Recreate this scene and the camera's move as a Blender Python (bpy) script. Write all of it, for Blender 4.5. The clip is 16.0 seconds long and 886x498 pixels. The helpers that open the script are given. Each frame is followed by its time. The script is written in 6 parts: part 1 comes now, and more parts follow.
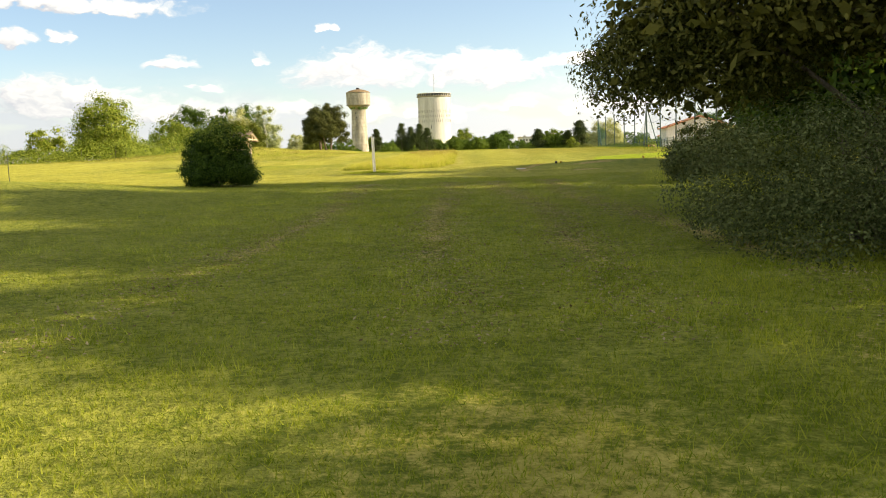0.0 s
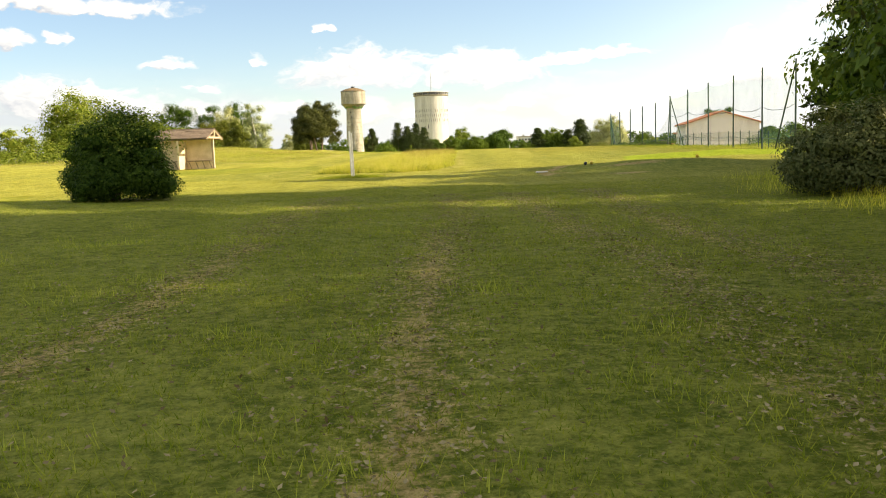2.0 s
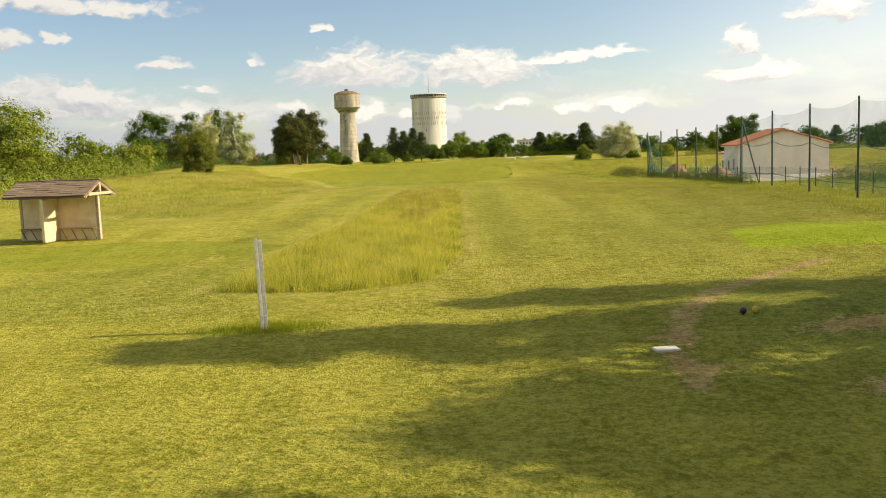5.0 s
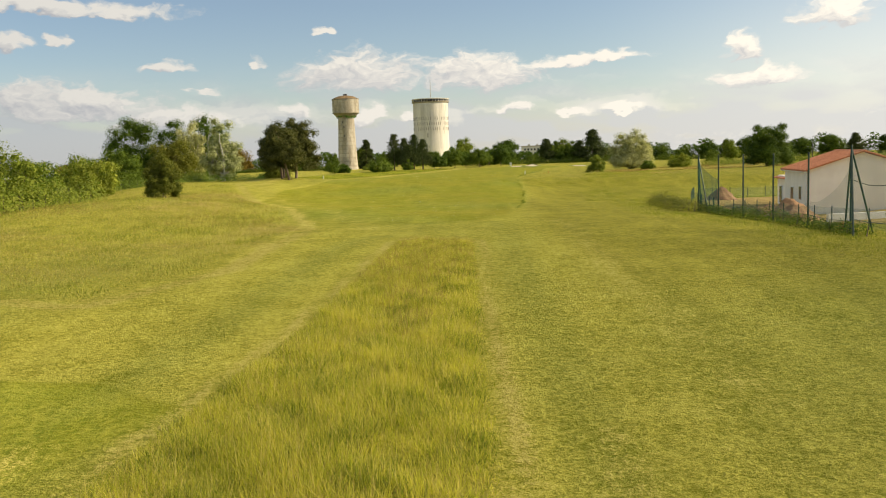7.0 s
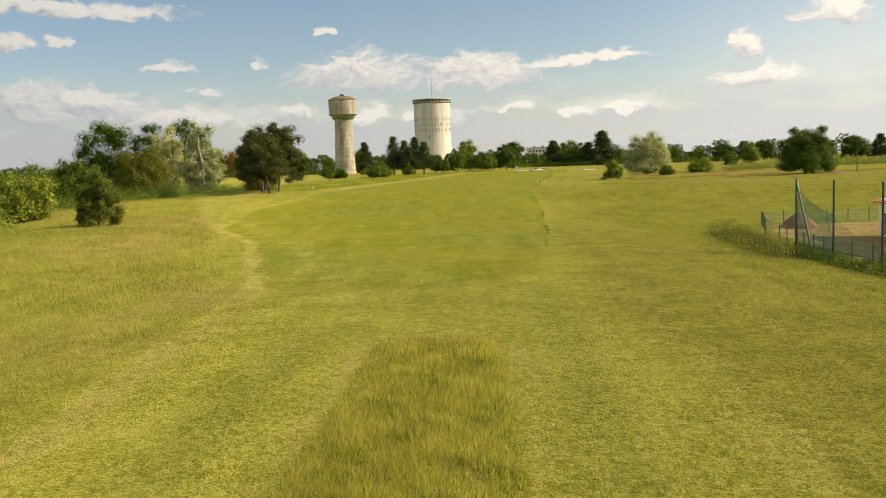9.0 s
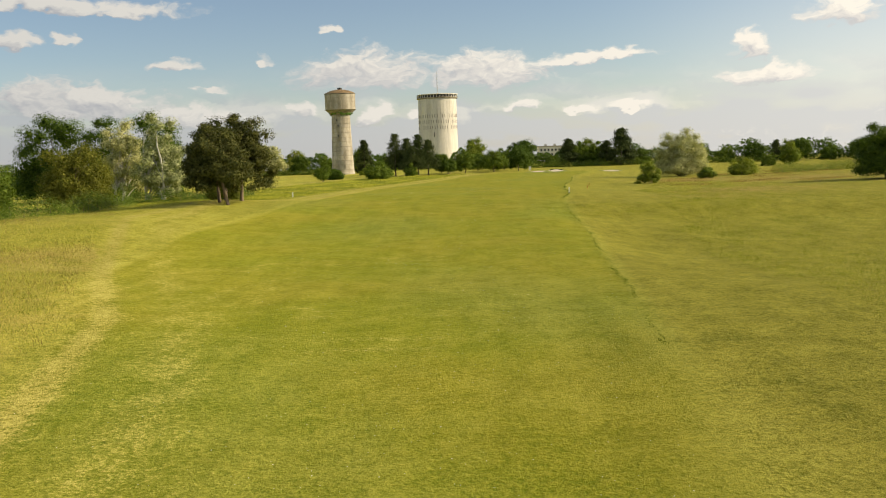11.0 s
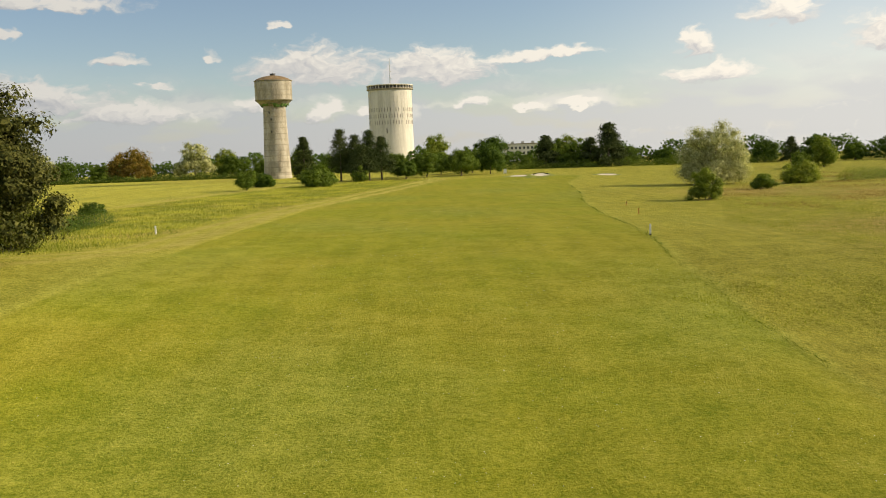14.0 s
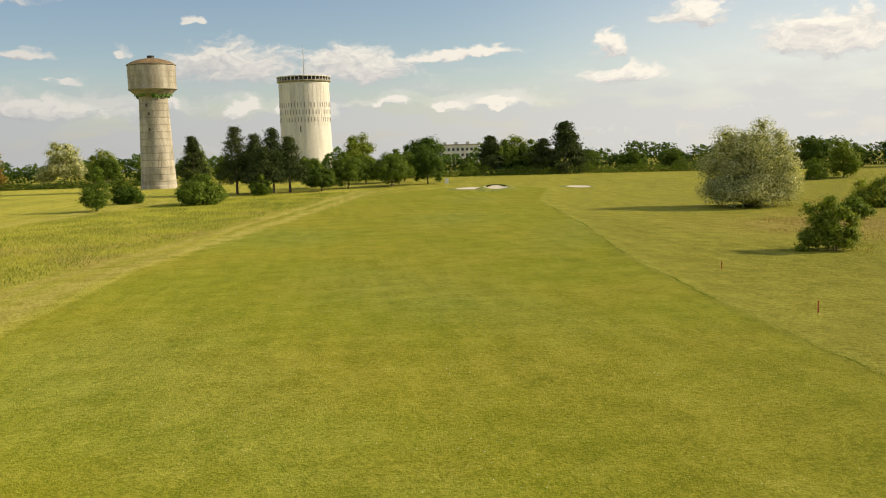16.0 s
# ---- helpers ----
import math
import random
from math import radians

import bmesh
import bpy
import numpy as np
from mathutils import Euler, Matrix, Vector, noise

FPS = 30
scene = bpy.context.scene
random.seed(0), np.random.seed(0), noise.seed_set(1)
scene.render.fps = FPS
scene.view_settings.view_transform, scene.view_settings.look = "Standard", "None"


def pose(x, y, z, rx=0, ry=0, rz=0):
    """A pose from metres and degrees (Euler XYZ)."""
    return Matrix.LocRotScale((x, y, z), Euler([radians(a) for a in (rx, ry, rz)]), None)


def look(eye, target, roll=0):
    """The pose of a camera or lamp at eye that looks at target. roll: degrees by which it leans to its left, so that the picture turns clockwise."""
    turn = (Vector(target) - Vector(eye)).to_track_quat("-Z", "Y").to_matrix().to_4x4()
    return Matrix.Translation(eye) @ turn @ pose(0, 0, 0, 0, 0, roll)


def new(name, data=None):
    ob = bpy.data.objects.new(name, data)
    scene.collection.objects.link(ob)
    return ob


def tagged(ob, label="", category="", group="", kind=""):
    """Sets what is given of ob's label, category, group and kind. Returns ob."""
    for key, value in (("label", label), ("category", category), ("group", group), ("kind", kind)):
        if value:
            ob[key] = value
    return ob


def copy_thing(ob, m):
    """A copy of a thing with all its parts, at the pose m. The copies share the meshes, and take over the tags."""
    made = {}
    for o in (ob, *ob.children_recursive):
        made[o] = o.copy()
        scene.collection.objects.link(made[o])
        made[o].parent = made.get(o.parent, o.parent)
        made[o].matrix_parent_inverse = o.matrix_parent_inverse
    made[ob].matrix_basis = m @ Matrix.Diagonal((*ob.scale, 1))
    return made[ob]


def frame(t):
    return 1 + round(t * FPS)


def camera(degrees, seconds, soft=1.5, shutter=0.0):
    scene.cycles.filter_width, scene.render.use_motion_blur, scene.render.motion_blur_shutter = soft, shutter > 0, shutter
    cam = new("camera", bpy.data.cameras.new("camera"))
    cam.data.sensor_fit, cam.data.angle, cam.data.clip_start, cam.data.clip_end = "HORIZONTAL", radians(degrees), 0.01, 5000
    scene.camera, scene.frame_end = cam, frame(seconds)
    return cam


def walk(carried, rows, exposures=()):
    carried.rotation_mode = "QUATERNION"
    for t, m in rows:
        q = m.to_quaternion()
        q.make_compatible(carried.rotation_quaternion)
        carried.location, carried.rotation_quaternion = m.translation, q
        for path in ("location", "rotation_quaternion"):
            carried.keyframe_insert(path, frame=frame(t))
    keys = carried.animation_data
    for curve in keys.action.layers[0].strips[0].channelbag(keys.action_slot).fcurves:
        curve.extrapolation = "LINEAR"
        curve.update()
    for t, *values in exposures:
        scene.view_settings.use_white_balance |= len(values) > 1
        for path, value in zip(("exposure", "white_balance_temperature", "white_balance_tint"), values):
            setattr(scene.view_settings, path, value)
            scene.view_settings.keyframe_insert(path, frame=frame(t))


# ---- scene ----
cam = camera(52.9, 16.0, 1.05)
PATH = [
    (0, (0.933, -1.551, 1.543), (0.911, 0.436, 1.318), -1.8),
    (0.5, (0.952, 1.514, 1.478), (0.931, 3.501, 1.254), -1.9),
    (1, (0.926, 4.663, 1.428), (0.907, 6.65, 1.204), -1.8),
    (1.5, (0.873, 8.011, 1.385), (0.856, 9.998, 1.161), -1.7),
    (2, (0.843, 11.38, 1.421), (0.826, 13.368, 1.196), -2.0),
    (2.5, (0.824, 15.057, 1.57), (0.811, 17.045, 1.347), -1.9),
    (3, (0.752, 18.819, 1.918), (0.743, 20.806, 1.692), -1.9),
    (3.5, (0.782, 22.896, 2.431), (0.772, 24.883, 2.205), -2.0),
    (4, (0.73, 26.937, 3.192), (0.721, 28.924, 2.966), -2.0),
    (4.5, (0.736, 31.083, 3.951), (0.725, 33.07, 3.724), -2.0),
    (5, (0.732, 35.483, 4.613), (0.719, 37.471, 4.387), -2.1),
    (7.5, (0.248, 59.866, 7.177), (0.232, 61.854, 6.959), -1.9),
    (8, (0.159, 65.341, 7.662), (0.142, 67.329, 7.444), -2.0),
    (8.5, (0.129, 71.23, 8.096), (0.111, 73.218, 7.878), -2.1),
    (9, (0.067, 77.586, 8.304), (0.047, 79.574, 8.085), -2.1),
    (11.5, (-0.867, 123.865, 8.559), (-0.901, 125.852, 8.336), -2.0),
    (12, (-1.311, 134.345, 8.674), (-1.345, 136.332, 8.45), -2.1),
    (12.5, (-1.77, 144.591, 8.8), (-1.795, 146.578, 8.574), -2.2),
    (13, (-2.265, 155.685, 8.99), (-2.271, 157.672, 8.761), -2.1),
    (13.5, (-2.891, 167.479, 9.12), (-2.856, 169.466, 8.89), -2.0),
    (14, (-3.367, 181.853, 9.265), (-3.289, 183.838, 9.032), -2.0),
    (14.5, (-3.625, 197.164, 9.321), (-3.507, 199.147, 9.088), -1.9),
    (15, (-3.688, 212.997, 9.485), (-3.525, 214.976, 9.25), -1.8),
    (15.5, (-3.267, 229.41, 9.637), (-3.058, 231.385, 9.401), -1.7),
    (16, (-2.329, 245.968, 10.331), (-2.072, 247.937, 10.09), -1.7),
]
walk(cam, [(t, look(eye, target, roll)) for t, eye, target, roll in PATH],
     [(0.0, 1.08, 6900.0, 9.0), (1.0, 1.22, 6900.0, 9.0), (1.5, 1.2, 6900.0, 9.0), (2.5, 1.05, 6900.0, 9.0), (3.5, 0.9, 6900.0, 9.0), (5.0, 0.64, 6900.0, 9.0), (7.5, 0.42, 6900.0, 9.0), (16.0, 0.32, 6900.0, 9.0)])

# ---- light: low sun from the side, blue sky with cumulus ----
SUN_ELEVATION = 28.0
world = bpy.data.worlds.new("sky")
scene.world = world
world.use_nodes = True
wt = world.node_tree
sky = wt.nodes.new("ShaderNodeTexSky")
sky.sky_type, sky.sun_disc = "NISHITA", False
sky.sun_elevation, sky.sun_rotation = radians(SUN_ELEVATION), radians(90)
sky.air_density, sky.dust_density, sky.ozone_density = 1.0, 0.25, 2.5
SKY_STRENGTH = 0.088

# clouds: bearing, elevation, half width, half height, in degrees
CLOUDS = [
    (-5.4, 5.2, 4.9, 1.6), (2.1, 5.0, 4.6, 1.45), (8.9, 5.45, 4.4, 0.42), (-17.2, 5.7, 1.9, 0.45),
    (-11.7, 5.85, 0.65, 0.35), (-25.7, 7.0, 1.2, 0.65), (-23.5, 7.2, 0.75, 0.4), (-7.0, 7.8, 0.9, 0.25),
    (-15.2, 4.15, 1.0, 0.28), (18.2, 5.8, 1.5, 1.0), (23.0, 7.2, 2.6, 1.0), (19.6, 4.0, 2.8, 0.9),
    (20.3, 8.9, 1.4, 0.3), (-22.5, 9.0, 7.5, 0.5), (-9.6, 2.7, 1.3, 0.6), (-23.0, 3.6, 6.0, 1.5),
    (-16.5, 2.6, 5.0, 0.8), (11.2, 2.3, 1.6, 0.32), (31.0, 5.6, 4.4, 1.8), (27.0, 8.6, 3.0, 0.9),
    (-5.0, 2.4, 1.3, 0.7), (-1.6, 2.2, 1.5, 0.5), (4.2, 2.6, 1.5, 0.5), (8.0, 2.3, 1.6, 0.35),
]


def wire(tree, kind, *sources, **settings):
    """A node with its first inputs joined to sockets or set to values."""
    n = tree.nodes.new(kind)
    for key, value in settings.items():
        if key == "operation":
            n.operation = value
        elif key == "data_type":
            n.data_type = value
        elif key == "blend_type":
            n.blend_type = value
        elif key == "clamp":
            n.use_clamp = value
        elif key == "interpolation_type":
            n.interpolation_type = value
    for i, s in enumerate(sources):
        if s is None:
            continue
        if isinstance(s, bpy.types.NodeSocket):
            tree.links.new(s, n.inputs[i])
        else:
            n.inputs[i].default_value = s
    return n


def math_node(tree, op, *sources, clamp=False):
    return wire(tree, "ShaderNodeMath", *sources, operation=op, clamp=clamp).outputs[0]


def mix_colour(tree, factor, a, b, blend="MIX"):
    n = tree.nodes.new("ShaderNodeMix")
    n.data_type, n.blend_type = "RGBA", blend
    for sock, s in ((n.inputs[0], factor), (n.inputs[6], a), (n.inputs[7], b)):
        if isinstance(s, bpy.types.NodeSocket):
            tree.links.new(s, sock)
        else:
            sock.default_value = s if isinstance(s, (int, float)) else (*s, 1)[:4]
    return n.outputs[2]


def noise_node(tree, vector, scale, detail=3.0, rough=0.55):
    n = tree.nodes.new("ShaderNodeTexNoise")
    n.inputs["Scale"].default_value, n.inputs["Detail"].default_value, n.inputs["Roughness"].default_value = scale, detail, rough
    if vector is not None:
        tree.links.new(vector, n.inputs["Vector"])
    return n.outputs["Fac"]


def smooth(tree, value, low, high):
    n = tree.nodes.new("ShaderNodeMapRange")
    n.interpolation_type = "SMOOTHSTEP"
    tree.links.new(value, n.inputs[0])
    n.inputs[1].default_value, n.inputs[2].default_value = low, high
    return n.outputs[0]


def build_sky(tree):
    direction = tree.nodes.new("ShaderNodeTexCoord").outputs["Generated"]
    part_xyz = wire(tree, "ShaderNodeSeparateXYZ", direction)
    bearing = math_node(tree, "MULTIPLY", math_node(tree, "ARCTAN2", part_xyz.outputs[0], part_xyz.outputs[1]), 57.2958)
    rise = math_node(tree, "MULTIPLY", math_node(tree, "ARCSINE", part_xyz.outputs[2]), 57.2958)
    place = wire(tree, "ShaderNodeCombineXYZ", bearing, rise, 0.0).outputs[0]

    # ragged outlines: the place is shifted by two sizes of billow before the clouds are looked up
    billow = wire(tree, "ShaderNodeVectorMath", place, (0.55, 1.0, 1.0), operation="MULTIPLY").outputs[0]
    shifted = place
    for scale, reach in ((0.45, (4.0, 1.6, 0)), (1.5, (1.8, 1.0, 0)), (4.2, (0.4, 0.28, 0))):
        n = tree.nodes.new("ShaderNodeTexNoise")
        n.inputs["Scale"].default_value, n.inputs["Detail"].default_value = scale, 2.0
        tree.links.new(billow, n.inputs["Vector"])
        push = wire(tree, "ShaderNodeVectorMath", n.outputs["Color"], (0.5, 0.5, 0.5), operation="SUBTRACT").outputs[0]
        push = wire(tree, "ShaderNodeVectorMath", push, reach, operation="MULTIPLY").outputs[0]
        shifted = wire(tree, "ShaderNodeVectorMath", shifted, push, operation="ADD").outputs[0]

    def density(spot, detail):
        wide = wire(tree, "ShaderNodeVectorMath", spot, (0.62, 1.15, 1.0), operation="MULTIPLY").outputs[0]
        nearest = None
        for a, e, ra, re in CLOUDS:
            off = wire(tree, "ShaderNodeVectorMath", spot, (a, e - 0.25 * re, 0), operation="SUBTRACT").outputs[0]
            off = wire(tree, "ShaderNodeVectorMath", off, (1 / ra, 1 / re, 0), operation="MULTIPLY").outputs[0]
            split = wire(tree, "ShaderNodeSeparateXYZ", off)
            # flat below, domed above
            up = math_node(tree, "MAXIMUM", math_node(tree, "MULTIPLY", split.outputs[1], 0.85), math_node(tree, "MULTIPLY", split.outputs[1], -1.5))
            far = wire(tree, "ShaderNodeVectorMath", wire(tree, "ShaderNodeCombineXYZ", split.outputs[0], up, 0.0).outputs[0], operation="LENGTH").outputs["Value"]
            nearest = far if nearest is None else math_node(tree, "SMOOTH_MIN", nearest, far, 0.3)
        body = math_node(tree, "SUBTRACT", 1.0, nearest)
        body = math_node(tree, "MINIMUM", math_node(tree, "MULTIPLY", body, 1.5), 0.75)
        lumps = math_node(tree, "SUBTRACT", noise_node(tree, wide, 0.8, 2.0, 0.5), 0.5)
        puffs = math_node(tree, "SUBTRACT", noise_node(tree, wide, 2.6, detail, 0.55), 0.5)
        return math_node(tree, "MULTIPLY_ADD", lumps, 1.3, math_node(tree, "MULTIPLY_ADD", puffs, 0.9, math_node(tree, "ADD", body, 0.04)))

    thick = density(shifted, 4.0)
    toward = wire(tree, "ShaderNodeVectorMath", shifted, (0.25, 0.5, 0.0), operation="ADD").outputs[0]
    thick_above = density(toward, 2.0)
    cumulus = smooth(tree, thick, -0.1, 0.72)
    # thin layered cloud above the horizon
    flat = wire(tree, "ShaderNodeVectorMath", place, (0.24, 0.8, 1.0), operation="MULTIPLY").outputs[0]
    layer = smooth(tree, noise_node(tree, flat, 0.8, 3.0, 0.45), 0.34, 0.68)
    low = smooth(tree, rise, 6.0, 1.5)
    layer = math_node(tree, "MULTIPLY", layer, low)
    layer = math_node(tree, "MULTIPLY_ADD", smooth(tree, rise, 4.5, 0.0), 0.75, layer, clamp=True)
    # scattered cloud over the rest of the sky
    high = wire(tree, "ShaderNodeVectorMath", direction, (2.2, 2.2, 5.0), operation="MULTIPLY").outputs[0]
    other = math_node(tree, "MULTIPLY", smooth(tree, noise_node(tree, high, 1.6, 5.0, 0.6), 0.40, 0.56), smooth(tree, rise, 9.0, 16.0))
    cover = math_node(tree, "MAXIMUM", cumulus, math_node(tree, "MAXIMUM", math_node(tree, "MULTIPLY", layer, 0.85), other))
    shade = math_node(tree, "MULTIPLY_ADD", math_node(tree, "SUBTRACT", thick, thick_above), 1.0, 0.46, clamp=True)
    sunward = smooth(tree, bearing, -34.0, 34.0)
    cloud = mix_colour(tree, shade, (0.40, 0.41, 0.44), (0.66, 0.64, 0.605))
    haze = mix_colour(tree, shade, (0.43, 0.45, 0.485), (0.56, 0.56, 0.55))
    cloud = mix_colour(tree, math_node(tree, "MULTIPLY", cumulus, 0.9), haze, cloud)
    cloud = mix_colour(tree, 1.0, cloud, mix_colour(tree, sunward, (0.77, 0.79, 0.82), (1.18, 1.15, 1.10)), "MULTIPLY")
    blue = wire(tree, "ShaderNodeVectorMath", sky.outputs[0], (SKY_STRENGTH,) * 3, operation="MULTIPLY").outputs[0]
    blue = mix_colour(tree, 1.0, blue, (0.98, 0.93, 0.94), "MULTIPLY")
    blue = mix_colour(tree, 0.05, blue, (0.52, 0.54, 0.56))
    veil = math_node(tree, "MULTIPLY", math_node(tree, "MULTIPLY", smooth(tree, bearing, 6.0, 30.0), smooth(tree, rise, 14.0, 3.0)), 0.62)
    blue = mix_colour(tree, veil, blue, (0.60, 0.60, 0.59))
    blue = mix_colour(tree, 1.0, blue, mix_colour(tree, sunward, (0.86, 0.9, 0.93), (1.1, 1.09, 1.06)), "MULTIPLY")
    colour = mix_colour(tree, cover, blue, cloud)
    tree.links.new(colour, tree.nodes["Background"].inputs[0])
    tree.nodes["Background"].inputs[1].default_value = 1.05


build_sky(wt)
sun = new("sun", bpy.data.lights.new("sun", "SUN"))
sun.data.energy, sun.data.angle, sun.data.color = 5.0, radians(0.6), (1.0, 0.85, 0.62)
sun.matrix_world = look((100, 0, 100 * math.tan(radians(SUN_ELEVATION))), (0, 0, 0))


# ---- materials ----
def material(name):
    m = bpy.data.materials.new(name)
    m.use_nodes = True
    return m, m.node_tree, m.node_tree.nodes["Principled BSDF"]


def world_place(tree):
    return tree.nodes.new("ShaderNodeNewGeometry").outputs["Position"]


def bump(tree, bsdf, height, strength, distance):
    n = tree.nodes.new("ShaderNodeBump")
    n.inputs["Strength"].default_value, n.inputs["Distance"].default_value = strength, distance
    tree.links.new(height, n.inputs["Height"])
    tree.links.new(n.outputs[0], bsdf.inputs["Normal"])


def surface(name, dark, light, scale=3.0, rough=0.8, metal=0.0, relief=0.2, grain=40.0, stretch=(1, 1, 1), distance=0.01):
    """A plain real surface: two tones at two scales, grain in the relief."""
    m, t, b = material(name)
    place = wire(t, "ShaderNodeVectorMath", t.nodes.new("ShaderNodeTexCoord").outputs["Object"], stretch, operation="MULTIPLY").outputs[0]
    broad, fine = noise_node(t, place, scale, 4.0), noise_node(t, place, grain, 3.0)
    both = math_node(t, "MULTIPLY_ADD", math_node(t, "SUBTRACT", fine, 0.5), 0.6, broad)
    c = mix_colour(t, smooth(t, both, 0.25, 0.75), dark, light)
    rnd = t.nodes.new("ShaderNodeObjectInfo").outputs["Random"]
    c = mix_colour(t, 1.0, c, mix_colour(t, rnd, (0.86, 0.86, 0.86), (1.08, 1.08, 1.08)), "MULTIPLY")
    t.links.new(c, b.inputs["Base Color"])
    b.inputs["Roughness"].default_value, b.inputs["Metallic"].default_value = rough, metal
    if relief:
        bump(t, b, both, relief, distance)
    return m


def leaf_material(name, dark, light, through_light=0.38, rough=0.5):
    """Leaves: every leaf its own tone, some light passing through."""
    m, t, b = material(name)
    geo = t.nodes.new("ShaderNodeNewGeometry")
    patch = noise_node(t, geo.outputs["Position"], 0.9, 2.0)
    f = math_node(t, "MULTIPLY_ADD", math_node(t, "SUBTRACT", patch, 0.5), 1.1, geo.outputs["Random Per Island"], clamp=True)
    c = mix_colour(t, f, dark, light)
    rnd = t.nodes.new("ShaderNodeObjectInfo").outputs["Random"]
    c = mix_colour(t, 1.0, c, mix_colour(t, rnd, (0.8, 0.85, 0.8), (1.15, 1.08, 1.0)), "MULTIPLY")
    t.links.new(c, b.inputs["Base Color"])
    b.inputs["Roughness"].default_value = rough
    b.inputs["Specular IOR Level"].default_value = 0.04
    thin = wire(t, "ShaderNodeBsdfTranslucent", mix_colour(t, 1.0, c, (1.1, 1.15, 0.6), "MULTIPLY"))
    both = t.nodes.new("ShaderNodeMixShader")
    both.inputs[0].default_value = through_light
    t.links.new(b.outputs[0], both.inputs[1])
    t.links.new(thin.outputs[0], both.inputs[2])
    t.links.new(both.outputs[0], t.nodes["Material Output"].inputs[0])
    return m


LEAF_DEEP = leaf_material("deep_green_leaf", (0.03, 0.06, 0.01), (0.125, 0.185, 0.03))
LEAF_MID = leaf_material("mid_green_leaf", (0.05, 0.09, 0.012), (0.185, 0.25, 0.04))
LEAF_FRESH = leaf_material("fresh_green_leaf", (0.095, 0.145, 0.016), (0.30, 0.34, 0.06))
LEAF_OLIVE = leaf_material("olive_leaf", (0.075, 0.092, 0.014), (0.21, 0.22, 0.043))
LEAF_SILVER = leaf_material("silver_leaf", (0.15, 0.18, 0.06), (0.60, 0.61, 0.36))
LEAF_RUST = leaf_material("rusty_leaf", (0.1, 0.08, 0.015), (0.29, 0.2, 0.05))
LEAF_SMALL = leaf_material("grey_green_leaf", (0.05, 0.068, 0.02), (0.185, 0.195, 0.075), 0.2)
LEAF_OAK = leaf_material("evergreen_oak_leaf", (0.042, 0.047, 0.010), (0.18, 0.17, 0.042), 0.22)
NEEDLE = leaf_material("dark_needle", (0.022, 0.036, 0.011), (0.085, 0.108, 0.036), 0.12, 0.6)
PINE_NEEDLE = leaf_material("pine_needle", (0.026, 0.036, 0.011), (0.125, 0.13, 0.038), 0.15, 0.6)
GRASS_SHORT = leaf_material("short_grass", (0.13, 0.185, 0.014), (0.37, 0.39, 0.06), 0.5, 0.6)
GRASS_LONG = leaf_material("long_grass", (0.24, 0.29, 0.03), (0.64, 0.59, 0.14), 0.62, 0.6)
GRASS_DRY = leaf_material("dry_seeding_grass", (0.30, 0.275, 0.07), (0.60, 0.53, 0.22), 0.55, 0.6)
GRASS_RUST = leaf_material("russet_seeding_grass", (0.20, 0.14, 0.05), (0.43, 0.30, 0.14), 0.5, 0.6)
LEAF_LITTER = leaf_material("dry_fallen_leaf", (0.15, 0.11, 0.05), (0.40, 0.33, 0.19), 0.1, 0.7)
PALE_BARK = surface("pale_poplar_bark", (0.34, 0.33, 0.28), (0.62, 0.60, 0.53), 4, 0.85, relief=0.3, stretch=(1, 1, 0.3), distance=0.02)
BARK = surface("bark", (0.07, 0.05, 0.035), (0.19, 0.15, 0.11), 5, 0.9, relief=0.6, stretch=(1, 1, 0.2), distance=0.03)
PINE_BARK = surface("pine_bark", (0.09, 0.065, 0.045), (0.24, 0.18, 0.125), 4, 0.9, relief=0.6, stretch=(1, 1, 0.25), distance=0.03)
CONCRETE = surface("weathered_concrete", (0.25, 0.22, 0.16), (0.50, 0.46, 0.375), 0.5, 0.9, relief=0.15, grain=6, stretch=(1.0, 1.0, 0.28), distance=0.03)
CONCRETE_DARK = surface("dark_concrete", (0.17, 0.15, 0.11), (0.33, 0.30, 0.23), 0.7, 0.9, relief=0.2, grain=6, stretch=(1, 1, 0.4), distance=0.03)
CONCRETE_PALE = surface("pale_rendered_concrete", (0.45, 0.43, 0.385), (0.62, 0.595, 0.535), 0.35, 0.85, relief=0.1, grain=5, stretch=(1.0, 1.0, 0.12), distance=0.02)
ROOF_BROWN = surface("lichen_roof", (0.10, 0.065, 0.03), (0.24, 0.16, 0.07), 0.6, 0.9, relief=0.3, grain=7, distance=0.03)
MOSS = surface("moss_streak", (0.05, 0.11, 0.02), (0.13, 0.24, 0.05), 1.5, 0.95, relief=0.4, grain=9, distance=0.03)
SLOT_GREY = surface("grey_recess", (0.13, 0.12, 0.11), (0.22, 0.21, 0.19), 2, 0.7, relief=0)
SLOT_DARK = surface("dark_recess", (0.03, 0.03, 0.03), (0.07, 0.065, 0.06), 2, 0.6, relief=0)
RENDER_BEIGE = surface("beige_render", (0.60, 0.46, 0.26), (0.78, 0.63, 0.40), 1.6, 0.9, relief=0.25, grain=30)
RENDER_PINK = surface("pale_pinkish_render", (0.76, 0.71, 0.62), (0.84, 0.79, 0.70), 0.8, 0.9, relief=0.15, grain=30)
WOOD_BROWN = surface("weathered_brown_wood", (0.13, 0.09, 0.055), (0.29, 0.21, 0.14), 6, 0.85, relief=0.4, stretch=(0.3, 2, 2))
WOOD_PALE = surface("pale_timber", (0.40, 0.30, 0.19), (0.62, 0.50, 0.35), 5, 0.8, relief=0.2, stretch=(0.4, 2, 2))
